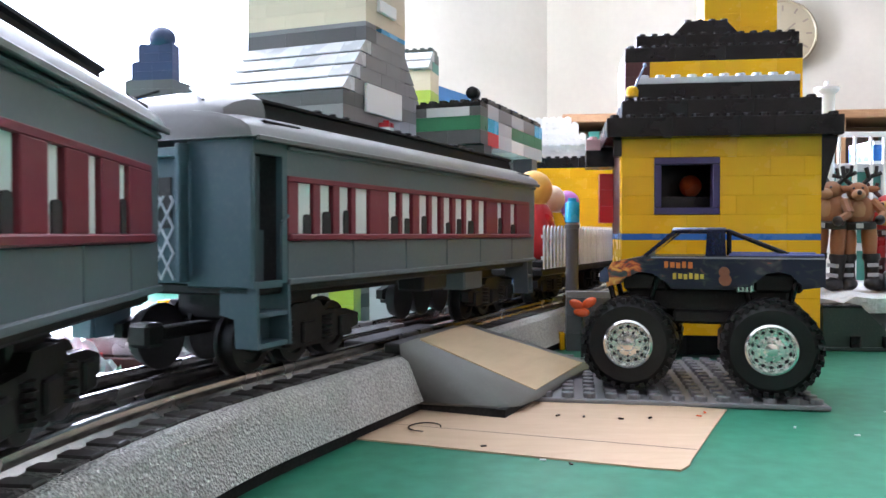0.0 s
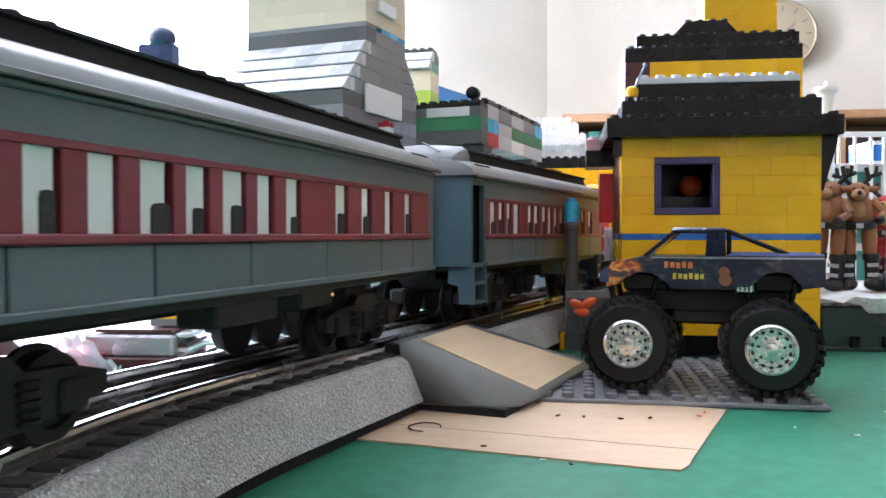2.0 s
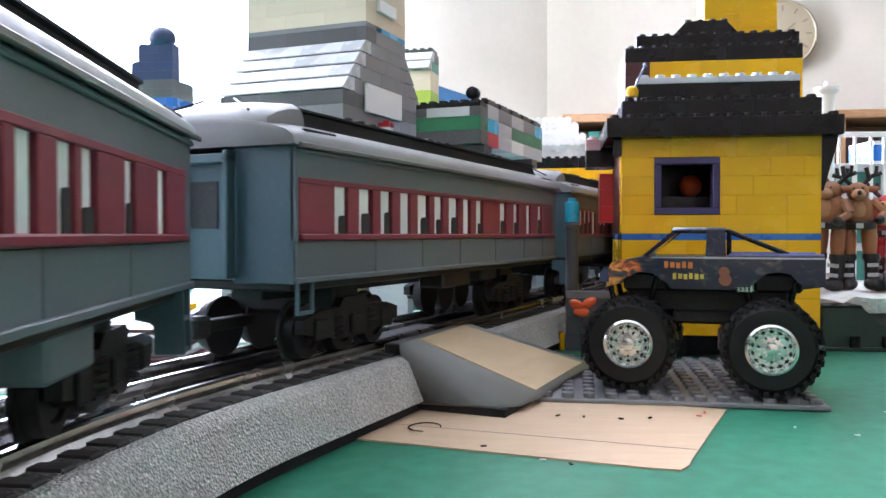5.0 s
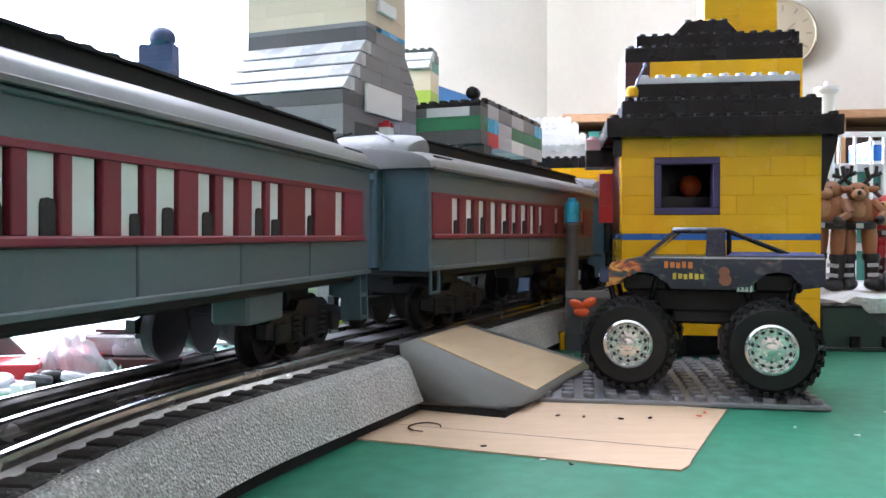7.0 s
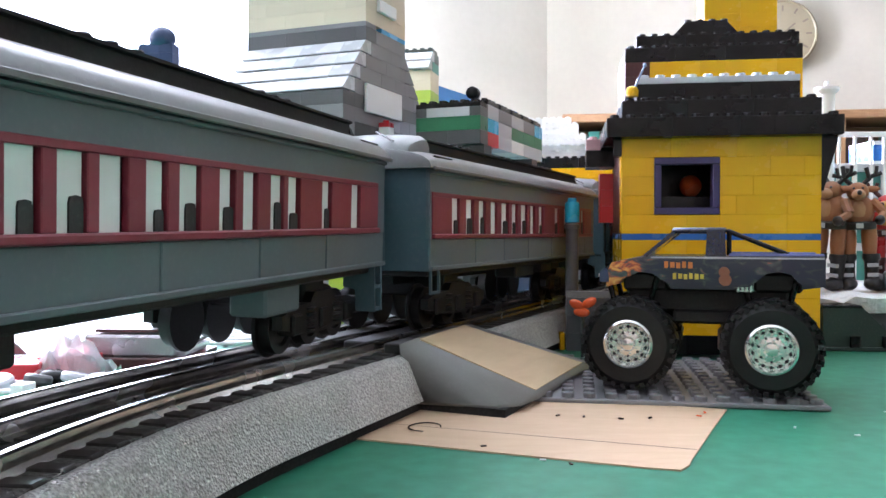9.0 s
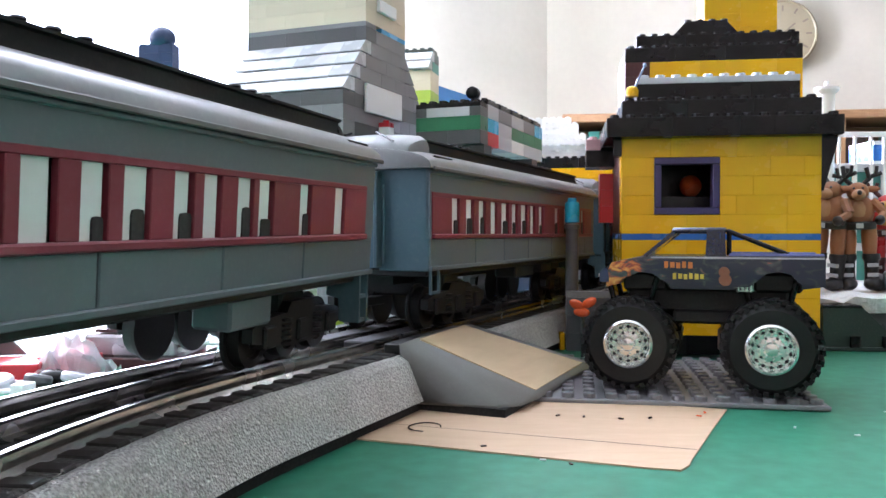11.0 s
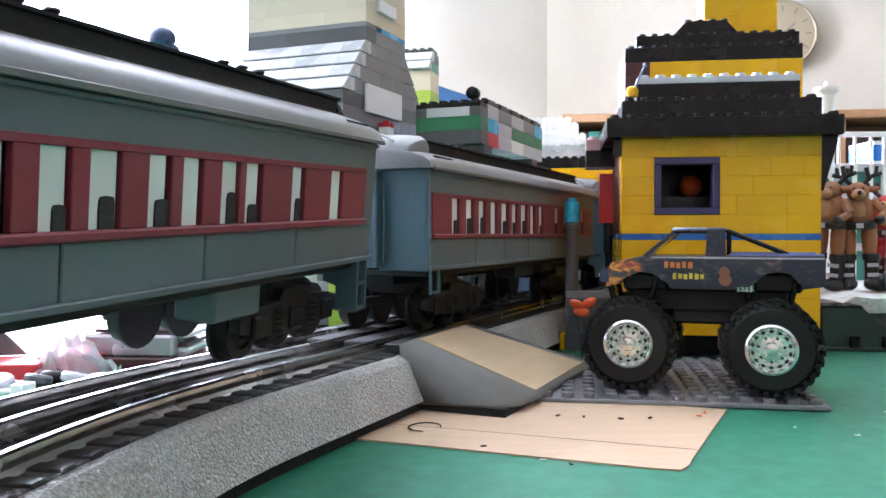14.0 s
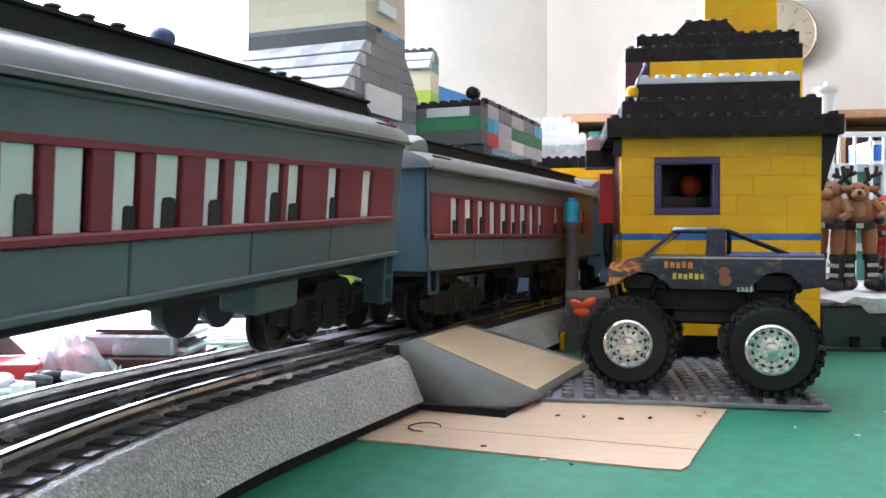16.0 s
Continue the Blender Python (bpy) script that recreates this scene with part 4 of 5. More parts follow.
mr_.inputs["From Min"].default_value, mr_.inputs["From Max"].default_value = -0.042, -0.016
mr_.inputs["To Min"].default_value, mr_.inputs["To Max"].default_value = 0.31, -0.13
l_.new(sep_.outputs[0], mr_.inputs["Value"])
ad_ = n_.new("ShaderNodeMath")
l_.new(nz_.outputs[0], ad_.inputs[0])
l_.new(mr_.outputs[0], ad_.inputs[1])
rp_ = n_.new("ShaderNodeValToRGB")
els = rp_.color_ramp.elements
els[0].position, els[0].color = 0.40, (0.006, 0.009, 0.030, 1)
els[1].position, els[1].color = 0.76, (0.75, 0.40, 0.10, 1)
for ps, cl in ((0.47, (0.022, 0.026, 0.032, 1)), (0.56, (0.055, 0.058, 0.062, 1)), (0.60, (0.32, 0.05, 0.02, 1)), (0.67, (0.62, 0.20, 0.05, 1))):
    e_ = els.new(ps)
    e_.color = cl
l_.new(ad_.outputs[0], rp_.inputs[0])
l_.new(rp_.outputs[0], b_.inputs["Base Color"])
b_.inputs["Roughness"].default_value, b_.inputs["Coat Weight"].default_value = 0.3, 0.5
body = part("body", bm, m_, truck, "dark blue body painted with orange flames", smooth=True)
# bars of colour on the door, in two rows
for row, (x, z, n, w, h, cl) in enumerate(((-0.0150, 0.0462, 5, 0.0017, 0.0026, (0.55, 0.16, 0.03)), (-0.0118, 0.0420, 6, 0.0015, 0.0024, (0.55, 0.40, 0.05)))):
    paint_ = plastic("sign_paint_" + "ab"[row], cl, 0.4)
    for k in range(n):
        q = x + k * (w + 0.0005)
        bm = bmesh.new()
        box(bm, q, -0.01745, z + 0.0002 * (k % 2), q + w * (0.82, 0.95, 0.88)[k % 3], -0.0171, z + h - 0.0002 * (k % 3))
        part("bar", bm, paint_, truck, ("orange painted bar", "yellow painted bar")[row])
bm = bmesh.new()
for x, z, r in ((0.0068, 0.0450, 0.0020), (0.0072, 0.0420, 0.0023)):
    lathe(bm, [(r, 0), (r, 0.0003)], 14, pose(x, -0.01725, z, 90))
part("decal", bm, plastic("decal_orange", (0.20, 0.065, 0.03), 0.4, 0.2), truck, "orange round decals on the side")
# cab
bm = bmesh.new()
for y0, y1 in ((-0.0158, -0.0138), (0.0138, 0.0158)):
    prism(bm, [(-0.0235, 0.0508), (-0.0215, 0.0508), (-0.0108, 0.0592), (-0.0120, 0.0605)], y0, y1)
    prism(bm, [(0.0000, 0.0508), (0.0075, 0.0508), (0.0070, 0.0605), (0.0005, 0.0605)], y0, y1)
box(bm, -0.0125, -0.0158, 0.0595, 0.0080, 0.0158, 0.0618, 0.0009)
part("cab", bm, PAINT, truck, "dark blue glossy cab", smooth=True)
bm = bmesh.new()
rod(bm, (0.0080, -0.0145, 0.0605), (0.0295, -0.0145, 0.0515), 0.0009)
rod(bm, (0.0080, 0.0145, 0.0605), (0.0295, 0.0145, 0.0515), 0.0009)
rod(bm, (0.0085, -0.0145, 0.0602), (0.0085, 0.0145, 0.0602), 0.0009)
rod(bm, (0.0085, -0.0145, 0.0512), (0.0085, -0.0145, 0.0605), 0.0009)
rod(bm, (0.0180, -0.0145, 0.0563), (0.0180, 0.0145, 0.0563), 0.0007)
part("roll_bar", bm, BLACK, truck, "black roll bars behind the cab", smooth=True)
bm = bmesh.new()
prism(bm, [(-0.0218, 0.0508), (-0.0210, 0.0508), (-0.0112, 0.0597), (-0.0118, 0.0600)], -0.0136, 0.0136)
part("windscreen", bm, GLASS, truck)
for y in (-0.0158, 0.0150):
    bm = bmesh.new()
    box(bm, 0.0085, y, 0.0508, 0.0415, y + 0.0010, 0.0520, 0.0003)
    part("bed_rail", bm, plastic("bed_rail_blue", (0.10, 0.12, 0.30), 0.2, coat=0.5), truck)
# pale metallic strip drawn in for the highlight along the body's top edge
bm = bmesh.new()
box(bm, -0.0200, -0.01745, 0.0500, 0.0414, -0.0171, 0.0506)
part("pinstripe", bm, plastic("highlight_pale", (0.55, 0.56, 0.62), 0.15, metal=0.6), truck, "pale strip painted as a highlight along the side")
bm = bmesh.new()
prism(bm, [(-0.0398, 0.0405), (-0.0398, 0.0440), (-0.0372, 0.0465), (-0.0355, 0.0405)], -0.0165, 0.0165)
part("bumper", bm, DKBLUE, truck, "dark blue front bumper and grille")
for y in (-0.0120, 0.0120):
    bm = bmesh.new()
    box(bm, -0.0404, y - 0.003, 0.0422, -0.0394, y + 0.003, 0.0438, 0.0003)
    part("headlight", bm, WHITE, truck)
bm = bmesh.new()
box(bm, -0.030, -0.009, 0.0290, 0.030, 0.009, 0.0382, 0.001)
box(bm, -0.012, -0.011, 0.0245, 0.012, 0.011, 0.0300, 0.001)
part("chassis", bm, UNDER, truck, "black chassis")
for x in (-0.0225, 0.0260):
    bm = bmesh.new()
    box(bm, x - 0.0085, -0.0125, 0.0372, x + 0.0085, 0.0125, 0.0445, 0.001)
    part("inner_fender", bm, UNDER, truck)
for x in (TXF, TXR):
    bm = bmesh.new()
    rod(bm, (x, -0.012, TW), (x, 0.012, TW), 0.0030, 10)
    ball(bm, (x, 0, TW), 0.0055, seg=10)
    part("axle", bm, UNDER, truck, smooth=True)
    for sx in (-0.006, 0.006):
        for y in (-0.0125, 0.0125):
            bm = bmesh.new()
            rod(bm, (x + sx * 0.6, y, TW + 0.002), (x + sx * 1.6, y, 0.0430), 0.0011)
            part("shock", bm, BLACK, truck)
for y in (-0.0145,):
    bm = bmesh.new()
    box(bm, 0.0110, y - 0.0015, 0.0372, 0.0172, y + 0.0015, 0.0415, 0.0006)
    for k_ in range(4):
        lathe(bm, [(0.0006, 0), (0.0006, 0.0035)], 8, pose(0.0118 + 0.0015 * k_, y - 0.0017, 0.0376))
    part("exhaust", bm, CHROME, truck, "small chrome exhaust")
bm = bmesh.new()
box(bm, 0.0045, -0.006, 0.0115, 0.0125, 0.004, 0.0240, 0.0028)
part("gearbox", bm, plastic("gearbox_pink_grey", (0.28, 0.20, 0.18), 0.4), truck, smooth=False)


# ---------------------------------------------------------------- passenger train
# car frame: +x towards the front, rail top at z = 0, the near side is -y
HW, SILL, BANDLO, BANDHI, EAVE = 0.0320, 0.0254, 0.0366, 0.0541, 0.0630


def bogie(car, x):
    b_ = new("bogie")
    b_.parent, b_.matrix_basis = car, pose(x, 0, 0)
    for y in (-0.0215, 0.0215):
        bm = bmesh.new()
        prism(bm, [(-0.030, 0.0085), (-0.030, 0.0125), (-0.022, 0.0145), (-0.010, 0.0150), (-0.007, 0.0180), (0.007, 0.0180), (0.010, 0.0150), (0.022, 0.0145), (0.030, 0.0125), (0.030, 0.0085),
                   (0.021, 0.0070), (0.009, 0.0050), (-0.009, 0.0050), (-0.021, 0.0070)], y - 0.0016, y + 0.0016)
        for xx in (-0.021, 0.0, 0.021):
            box(bm, xx - 0.0035, y - 0.0028, 0.0060, xx + 0.0035, y + 0.0028, 0.0125, 0.0006)
        for xx in (-0.0105, 0.0105):
            for k_ in range(5):
                lathe(bm, [(0.0026, 0), (0.0026, 0.0008)], 10, pose(xx, y - 0.001, 0.0060 + 0.0017 * k_))
        part("side_frame", bm, UNDER, b_)
    bm = bmesh.new()
    box(bm, -0.008, -0.020, 0.012, 0.008, 0.020, 0.0232, 0.001)
    part("bolster", bm, UNDER, b_)
    for xx in (-0.021, 0.0, 0.021):
        for y in (-0.0165, 0.0165):
            bm = bmesh.new()
            sg = 1 if y > 0 else -1
            lathe(bm, [(0.0098, -0.0030 * sg), (0.0098, -0.0018 * sg), (0.0086, -0.0016 * sg), (0.0084, 0.0020 * sg), (0.0060, 0.0022 * sg), (0.0055, 0.0012 * sg), (0.0020, 0.0016 * sg)], 22, pose(xx, y, 0.0085, -90))
            part("wheel", bm, UNDER, b_, smooth=True)


def steps(car, x, y, mat_, w=0.0075):
    bm = bmesh.new()
    sg = -1 if y < 0 else 1
    t = 0.0012
    for xx in (x - w, x + w - t):
        q = [(0.0, SILL), (0.0115, SILL), (0.0120, SILL - 0.0165), (0.0050, SILL - 0.0165), (0.0045, SILL - 0.009), (0.0, SILL - 0.008)]
        a = [bm.verts.new((xx, y - sg * (0.0115 - u), z)) for u, z in q]
        b = [bm.verts.new((xx + t, y - sg * (0.0115 - u), z)) for u, z in q]
        for i in range(6):
            bm.faces.new((a[i], a[(i + 1) % 6], b[(i + 1) % 6], b[i]))
        bm.faces.new(a[::-1])
        bm.faces.new(b)
    for z in (SILL - 0.0165, SILL - 0.0085):
        box(bm, x - w + t, min(y, y - sg * 0.007), z, x + w - t, max(y, y - sg * 0.007), z + 0.0012)
    box(bm, x - w + t, min(y - sg * 0.0072, y - sg * 0.006), SILL - 0.016, x + w - t, max(y - sg * 0.0072, y - sg * 0.006), SILL - 0.008)
    part("steps", bm, mat_, car, "blue grey entrance steps")


def coach(name, x0, x1, r0, r1, panes, joints, label, vestibule=False, step_at=(), boxes=(), bogies=(-0.085, 0.085)):
    """A heavyweight coach: x0..x1 body, r0..r1 red band, panes (x, width, kind)."""
    car = empty(name, Matrix(), label, "passenger coach", "coaches of the train")
    # floor and body sides
    bm = bmesh.new()
    box(bm, x0 + 0.001, -HW + 0.002, SILL - 0.003, x1 - 0.001, HW - 0.002, SILL, 0.0006)
    part("floor", bm, UNDER, car)
    for sg in (-1, 1):
        side = new("side")
        side.parent = car
        v0 = r0 if vestibule else x0
        y0, y1 = (-HW, -HW + 0.0018) if sg < 0 else (HW - 0.0018, HW)
        yo, yi = (-HW - 0.0004, -HW + 0.0014) if sg < 0 else (HW - 0.0014, HW + 0.0004)
        # lower panels, between upright seams
        xs = [v0] + [j for j in joints if v0 < j < x1] + [x1]
        for a, b in zip(xs, xs[1:]):
            bm = bmesh.new()
            box(bm, a + 0.00025, y0, SILL, b - 0.00025, y1, BANDLO, 0.0003)
            part("lower_panel", bm, COACH, side)
        bm = bmesh.new()
        box(bm, v0, y0, BANDHI, x1, y1, EAVE)
        part("letter_board", bm, COACH, side)
        bm = bmesh.new()
        yb0, yb1 = (-HW - 0.0010, -HW + 0.0006) if sg < 0 else (HW - 0.0006, HW + 0.0010)
        box(bm, v0, yb0, SILL - 0.0006, x1, yb1, SILL + 0.0010, 0.0003)
        part("sill_strip", bm, COACH, side)
        bm = bmesh.new()
        box(bm, v0, yb0, EAVE - 0.0022, x1, yb1, EAVE - 0.0010, 0.0003)
        part("cornice", bm, COACH, side)
        if r0 - v0 > 0.0005:
            bm = bmesh.new()
            box(bm, v0, y0, BANDLO, r0, y1, BANDHI)
            part("corner_post", bm, COACH, side)
        if x1 - r1 > 0.0005:
            bm = bmesh.new()
            box(bm, r1, y0, BANDLO, x1, y1, BANDHI)
            part("corner_post", bm, COACH, side)
        # red band: rails, ledge and piers round the openings
        bm = bmesh.new()
        box(bm, r0, yo, BANDHI - 0.0016, r1, yi, BANDHI, 0.0002)
        part("band_top", bm, COACHRED, side)
        bm = bmesh.new()
        yl0, yl1 = (-HW - 0.0014, -HW + 0.0010) if sg < 0 else (HW - 0.0010, HW + 0.0014)
        box(bm, r0, yl0, BANDLO, r1, yl1, BANDLO + 0.0019, 0.0004)
        part("window_ledge", bm, COACHRED, side)
        xx = r0
        for px, pw in panes:
            bm = bmesh.new()
            box(bm, xx, yo, BANDLO + 0.0019, px, yi, BANDHI - 0.0016, 0.0002)
            part("pier", bm, COACHRED, side)
            xx = px + pw * 1.2
        bm = bmesh.new()
        box(bm, xx, yo, BANDLO + 0.0019, r1, yi, BANDHI - 0.0016, 0.0002)
        part("pier", bm, COACHRED, side)
        for n_, (px, pw) in enumerate(panes):
            bm = bmesh.new()
            yp = -HW + 0.0006 if sg < 0 else HW - 0.0012
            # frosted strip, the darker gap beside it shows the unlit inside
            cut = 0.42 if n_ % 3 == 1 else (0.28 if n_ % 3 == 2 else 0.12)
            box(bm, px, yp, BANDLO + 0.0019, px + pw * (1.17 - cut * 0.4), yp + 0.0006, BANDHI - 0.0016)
            part("window_pane", bm, BLIND, side, "frosted white window pane")
            # dark lump on the pane in place of a passenger silhouette
            if n_ % 4 != 3:
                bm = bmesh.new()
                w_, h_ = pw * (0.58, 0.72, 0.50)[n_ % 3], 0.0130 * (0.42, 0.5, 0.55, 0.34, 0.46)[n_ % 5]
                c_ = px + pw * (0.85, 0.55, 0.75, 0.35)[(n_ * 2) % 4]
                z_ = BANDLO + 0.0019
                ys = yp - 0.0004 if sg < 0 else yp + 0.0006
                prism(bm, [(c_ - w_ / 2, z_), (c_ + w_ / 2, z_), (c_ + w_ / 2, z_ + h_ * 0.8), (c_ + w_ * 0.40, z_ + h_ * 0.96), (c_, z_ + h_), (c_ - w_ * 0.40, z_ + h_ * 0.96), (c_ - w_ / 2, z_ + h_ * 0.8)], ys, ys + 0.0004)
                part("seat_back", bm, INSIDE, side, "dark rounded lump in place of a passenger silhouette")
    # solid block inside, near-black to stand for the unlit interior
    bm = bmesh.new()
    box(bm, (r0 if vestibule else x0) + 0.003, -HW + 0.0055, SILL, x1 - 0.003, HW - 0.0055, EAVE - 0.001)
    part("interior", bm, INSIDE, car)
    # ends
    for xe, sg in ((x0, -1), (x1, 1)):
        end = new("end_wall")
        end.parent = car
        a, b = (xe, xe + 0.0018) if sg < 0 else (xe - 0.0018, xe)
        dw = 0.0105
        for y0, y1 in ((-HW + 0.0004, -dw), (dw, HW - 0.0004)):
            bm = bmesh.new()
            box(bm, a, y0, SILL - 0.001, b, y1, EAVE, 0.0004)
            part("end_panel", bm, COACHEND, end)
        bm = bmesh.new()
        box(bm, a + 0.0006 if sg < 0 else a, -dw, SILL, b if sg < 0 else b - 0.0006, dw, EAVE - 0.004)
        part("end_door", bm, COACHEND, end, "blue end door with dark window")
        bm = bmesh.new()
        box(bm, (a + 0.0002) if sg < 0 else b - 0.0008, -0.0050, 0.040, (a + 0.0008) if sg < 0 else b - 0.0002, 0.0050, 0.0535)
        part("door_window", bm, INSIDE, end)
        bm = bmesh.new()
        for y0, y1 in ((-dw - 0.0012, -dw + 0.0004), (dw - 0.0004, dw + 0.0012)):
            box(bm, xe - 0.0040 if sg < 0 else xe - 0.0002, y0, SILL + 0.0005, xe + 0.0002 if sg < 0 else xe + 0.0040, y1, EAVE - 0.001, 0.0003)
        box(bm, xe - 0.0040 if sg < 0 else xe - 0.0002, -dw - 0.0012, EAVE - 0.0045, xe + 0.0002 if sg < 0 else xe + 0.0040, dw + 0.0012, EAVE - 0.002, 0.0003)
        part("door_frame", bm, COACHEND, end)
        bm = bmesh.new()
        rod(bm, (xe + sg * 0.0020, -dw - 0.003, SILL + 0.002), (xe + sg * 0.0020, -dw - 0.003, EAVE - 0.006), 0.0004, 6)
        part("grab_rail", bm, COACHEND, end)
        bm = bmesh.new()
        rod(bm, (xe + sg * 0.0020, dw + 0.003, SILL + 0.002), (xe + sg * 0.0020, dw + 0.003, EAVE - 0.006), 0.0004, 6)
        part("grab_rail", bm, COACHEND, end)
    if vestibule:
        bm = bmesh.new()
        gw, gh = 0.0085, 0.022
        for sg in (-1, 1):
            for k in range(-4, 6):
                y = -gw + k * 0.0042
                t0, t1 = max(0.0, -gw - y), min(gh * 0.62, gw - y)
                if t1 - t0 > 0.0008:
                    rod(bm, (x0 - 0.0026, sg * (y + t0), SILL + 0.001 + t0 / 0.62), (x0 - 0.0026, sg * (y + t1), SILL + 0.001 + t1 / 0.62), 0.00035, 5)
        part("lattice_gate", bm, LTGREY, car, "pale folding lattice gate")
        for sg in (-1, 1):
            y = sg * (HW - 0.0010)
            bm = bmesh.new()
            box(bm, r0 - 0.0022, y - 0.001, SILL, r0, y + 0.001, EAVE)
            box(bm, x0, y - 0.001, EAVE - 0.004, r0 - 0.0022, y + 0.001, EAVE)
            box(bm, x0, y - 0.001, SILL - 0.001, r0 - 0.0022, y + 0.001, SILL + 0.0008)
            part("doorway", bm, COACHEND, car, "open entrance doorway")
            bm = bmesh.new()
            yy = sg * (HW - 0.006)
            box(bm, x0 + 0.004, yy - 0.0005, SILL, r0 - 0.003, yy + 0.0005, 0.0395)
            box(bm, x0 + 0.004, yy - 0.0005, 0.0395, x0 + 0.006, yy + 0.0005, EAVE - 0.004)
            box(bm, x0 + 0.0085, yy - 0.0005, 0.0395, x0 + 0.0100, yy + 0.0005, EAVE - 0.004)
            part("entrance_door", bm, COACH, car, "half-glazed entrance door")
            bm = bmesh.new()
            rod(bm, (r0 - 0.0040, sg * (HW + 0.001), SILL + 0.002), (r0 - 0.0040, sg * (HW + 0.001), SILL + 0.016), 0.0005, 6)
            rod(bm, (r0 - 0.0040, sg * (HW + 0.001), SILL + 0.016), (r0 - 0.0010, sg * (HW + 0.001), SILL + 0.018), 0.0005, 6)
            part("handrail", bm, COACHEND, car)
    # roof: curved shell with rounded ends, dark clerestory above
    bm = bmesh.new()
    prof = [(math.cos(math.pi * k / 14) * (HW + 0.0022), math.sin(math.pi * k / 14) ** 0.8 * 0.0096) for k in range(15)]
    st = []
    for t, f, dz in ((x0 - 0.0030, 0.93, -0.30), (x0 - 0.0022, 0.98, -0.15), (x0 + 0.004, 1.0, -0.06), (x0 + 0.016, 1.0, 0.0), (x1 - 0.016, 1.0, 0.0), (x1 - 0.004, 1.0, -0.06), (x1 + 0.0022, 0.98, -0.15), (x1 + 0.0030, 0.93, -0.30)):
        st.append([bm.verts.new((t, u * f, EAVE - 0.0002 + z * (1 + dz))) for u, z in prof])
    for a, b in zip(st, st[1:]):
        for i in range(14):
            bm.faces.new((a[i], a[i + 1], b[i + 1], b[i]))
        bm.faces.new((a[14], a[0], b[0], b[14]))
    bm.faces.new(st[0])
    bm.faces.new(st[-1])
    part("roof", bm, ROOF, car, "grey curved roof", smooth=True)
    cw, z0 = 0.0222, EAVE + 0.0040

    def loft(rings, shape):
        """Closed shell through rings (x, width, height) of one cross-section."""
        bm = bmesh.new()
        st = [[bm.verts.new((t, u * cw * w, z0 + (v * h if v > 0 else v))) for u, v in shape] for t, w, h in rings]
        n = len(shape)
        for a, b in zip(st, st[1:]):
            for i in range(n):
                bm.faces.new((a[i], a[(i + 1) % n], b[(i + 1) % n], b[i]))
        bm.faces.new(st[0])
        bm.faces.new(st[-1])
        return bm

    deck_ = [(1.0, -0.001), (1.0, 0.0072), (1.05, 0.0076), (1.05, 0.0083), (0.7, 0.0093), (0, 0.0098), (-0.7, 0.0093), (-1.05, 0.0083), (-1.05, 0.0076), (-1.0, 0.0072), (-1.0, -0.001)]
    part("clerestory", loft([(x0 + 0.0150, 1, 1), (x1 - 0.0105, 1, 1)], deck_), MATTE, car, "black raised clerestory roof")
    hood = [(1.12, -0.001), (1.10, 0.0050), (1.06, 0.0078), (0.92, 0.0097), (0.5, 0.0107), (0, 0.0111), (-0.5, 0.0107), (-0.92, 0.0097), (-1.06, 0.0078), (-1.10, 0.0050), (-1.12, -0.001)]
    part("roof_hood", loft([(x0 - 0.0026, 0.90, 0.12), (x0 - 0.0010, 0.99, 0.45), (x0 + 0.0030, 1.0, 0.72), (x0 + 0.0090, 1.0, 0.93), (x0 + 0.0152, 1.0, 1.0)], hood), ROOF, car, "grey domed hood over the end", smooth=True)
    # front hood is coloured black for its shade; the rear one stays roof grey
    part("roof_hood", loft([(x1 - 0.0107, 0.93, 0.88), (x1 - 0.0070, 0.92, 0.78), (x1 - 0.0040, 0.91, 0.55), (x1 - 0.0015, 0.88, 0.20), (x1 - 0.0008, 0.86, 0.02)], hood), MATTE, car, "curved front hood, its shade painted black", smooth=True)
    for sg in (-1, 1):
        bm = bmesh.new()
        box(bm, x0 + 0.0152, min(sg * cw * 1.06, sg * cw * 1.0) - 0.0004, z0 + 0.0030, x1 - 0.0108, max(sg * cw * 1.06, sg * cw * 1.0), z0 + 0.0037)
        part("deck_rail", bm, UNDER, car)
        bm = bmesh.new()
        box(bm, x0 - 0.001, sg * (HW + 0.0022) - 0.0005, EAVE - 0.0010, x1 + 0.001, sg * (HW + 0.0022) + 0.0005, EAVE + 0.0004, 0.0002)
        part("gutter", bm, ROOF, car)
    bm = bmesh.new()
    for y0, y1 in ((-0.0175, -0.0055), (0.0175, 0.0055)):
        rod(bm, (x0 - 0.0015, y0, z0 + 0.0060), (x0 + 0.0075, y1, z0 + 0.0112), 0.0004, 6)
    part("end_grab_rail", bm, UNDER, car)
    for k in range(9):
        bm = bmesh.new()
        xx = x0 + 0.060 + (x1 - x0 - 0.120) * (k // 3) / 2 + 0.0085 * (k % 3 - 1)
        lathe(bm, [(0.0012, 0), (0.0012, 0.0006), (0.0017, 0.0009), (0.0013, 0.0014)], 10)
        part("roof_vent", bm, UNDER, car, m=pose(xx, -cw * 0.80, z0 + 0.0089))
    for xe in (x0 + 0.006, x1 - 0.022):
        bm = bmesh.new()
        rod(bm, (xe, -HW + 0.001, EAVE + 0.0046), (xe + 0.016, -HW + 0.001, EAVE + 0.0046), 0.0004, 6)
        rod(bm, (xe, -HW + 0.001, EAVE + 0.0046), (xe, -HW + 0.004, EAVE + 0.0042), 0.0004, 6)
        rod(bm, (xe + 0.016, -HW + 0.001, EAVE + 0.0046), (xe + 0.016, -HW + 0.004, EAVE + 0.0042), 0.0004, 6)
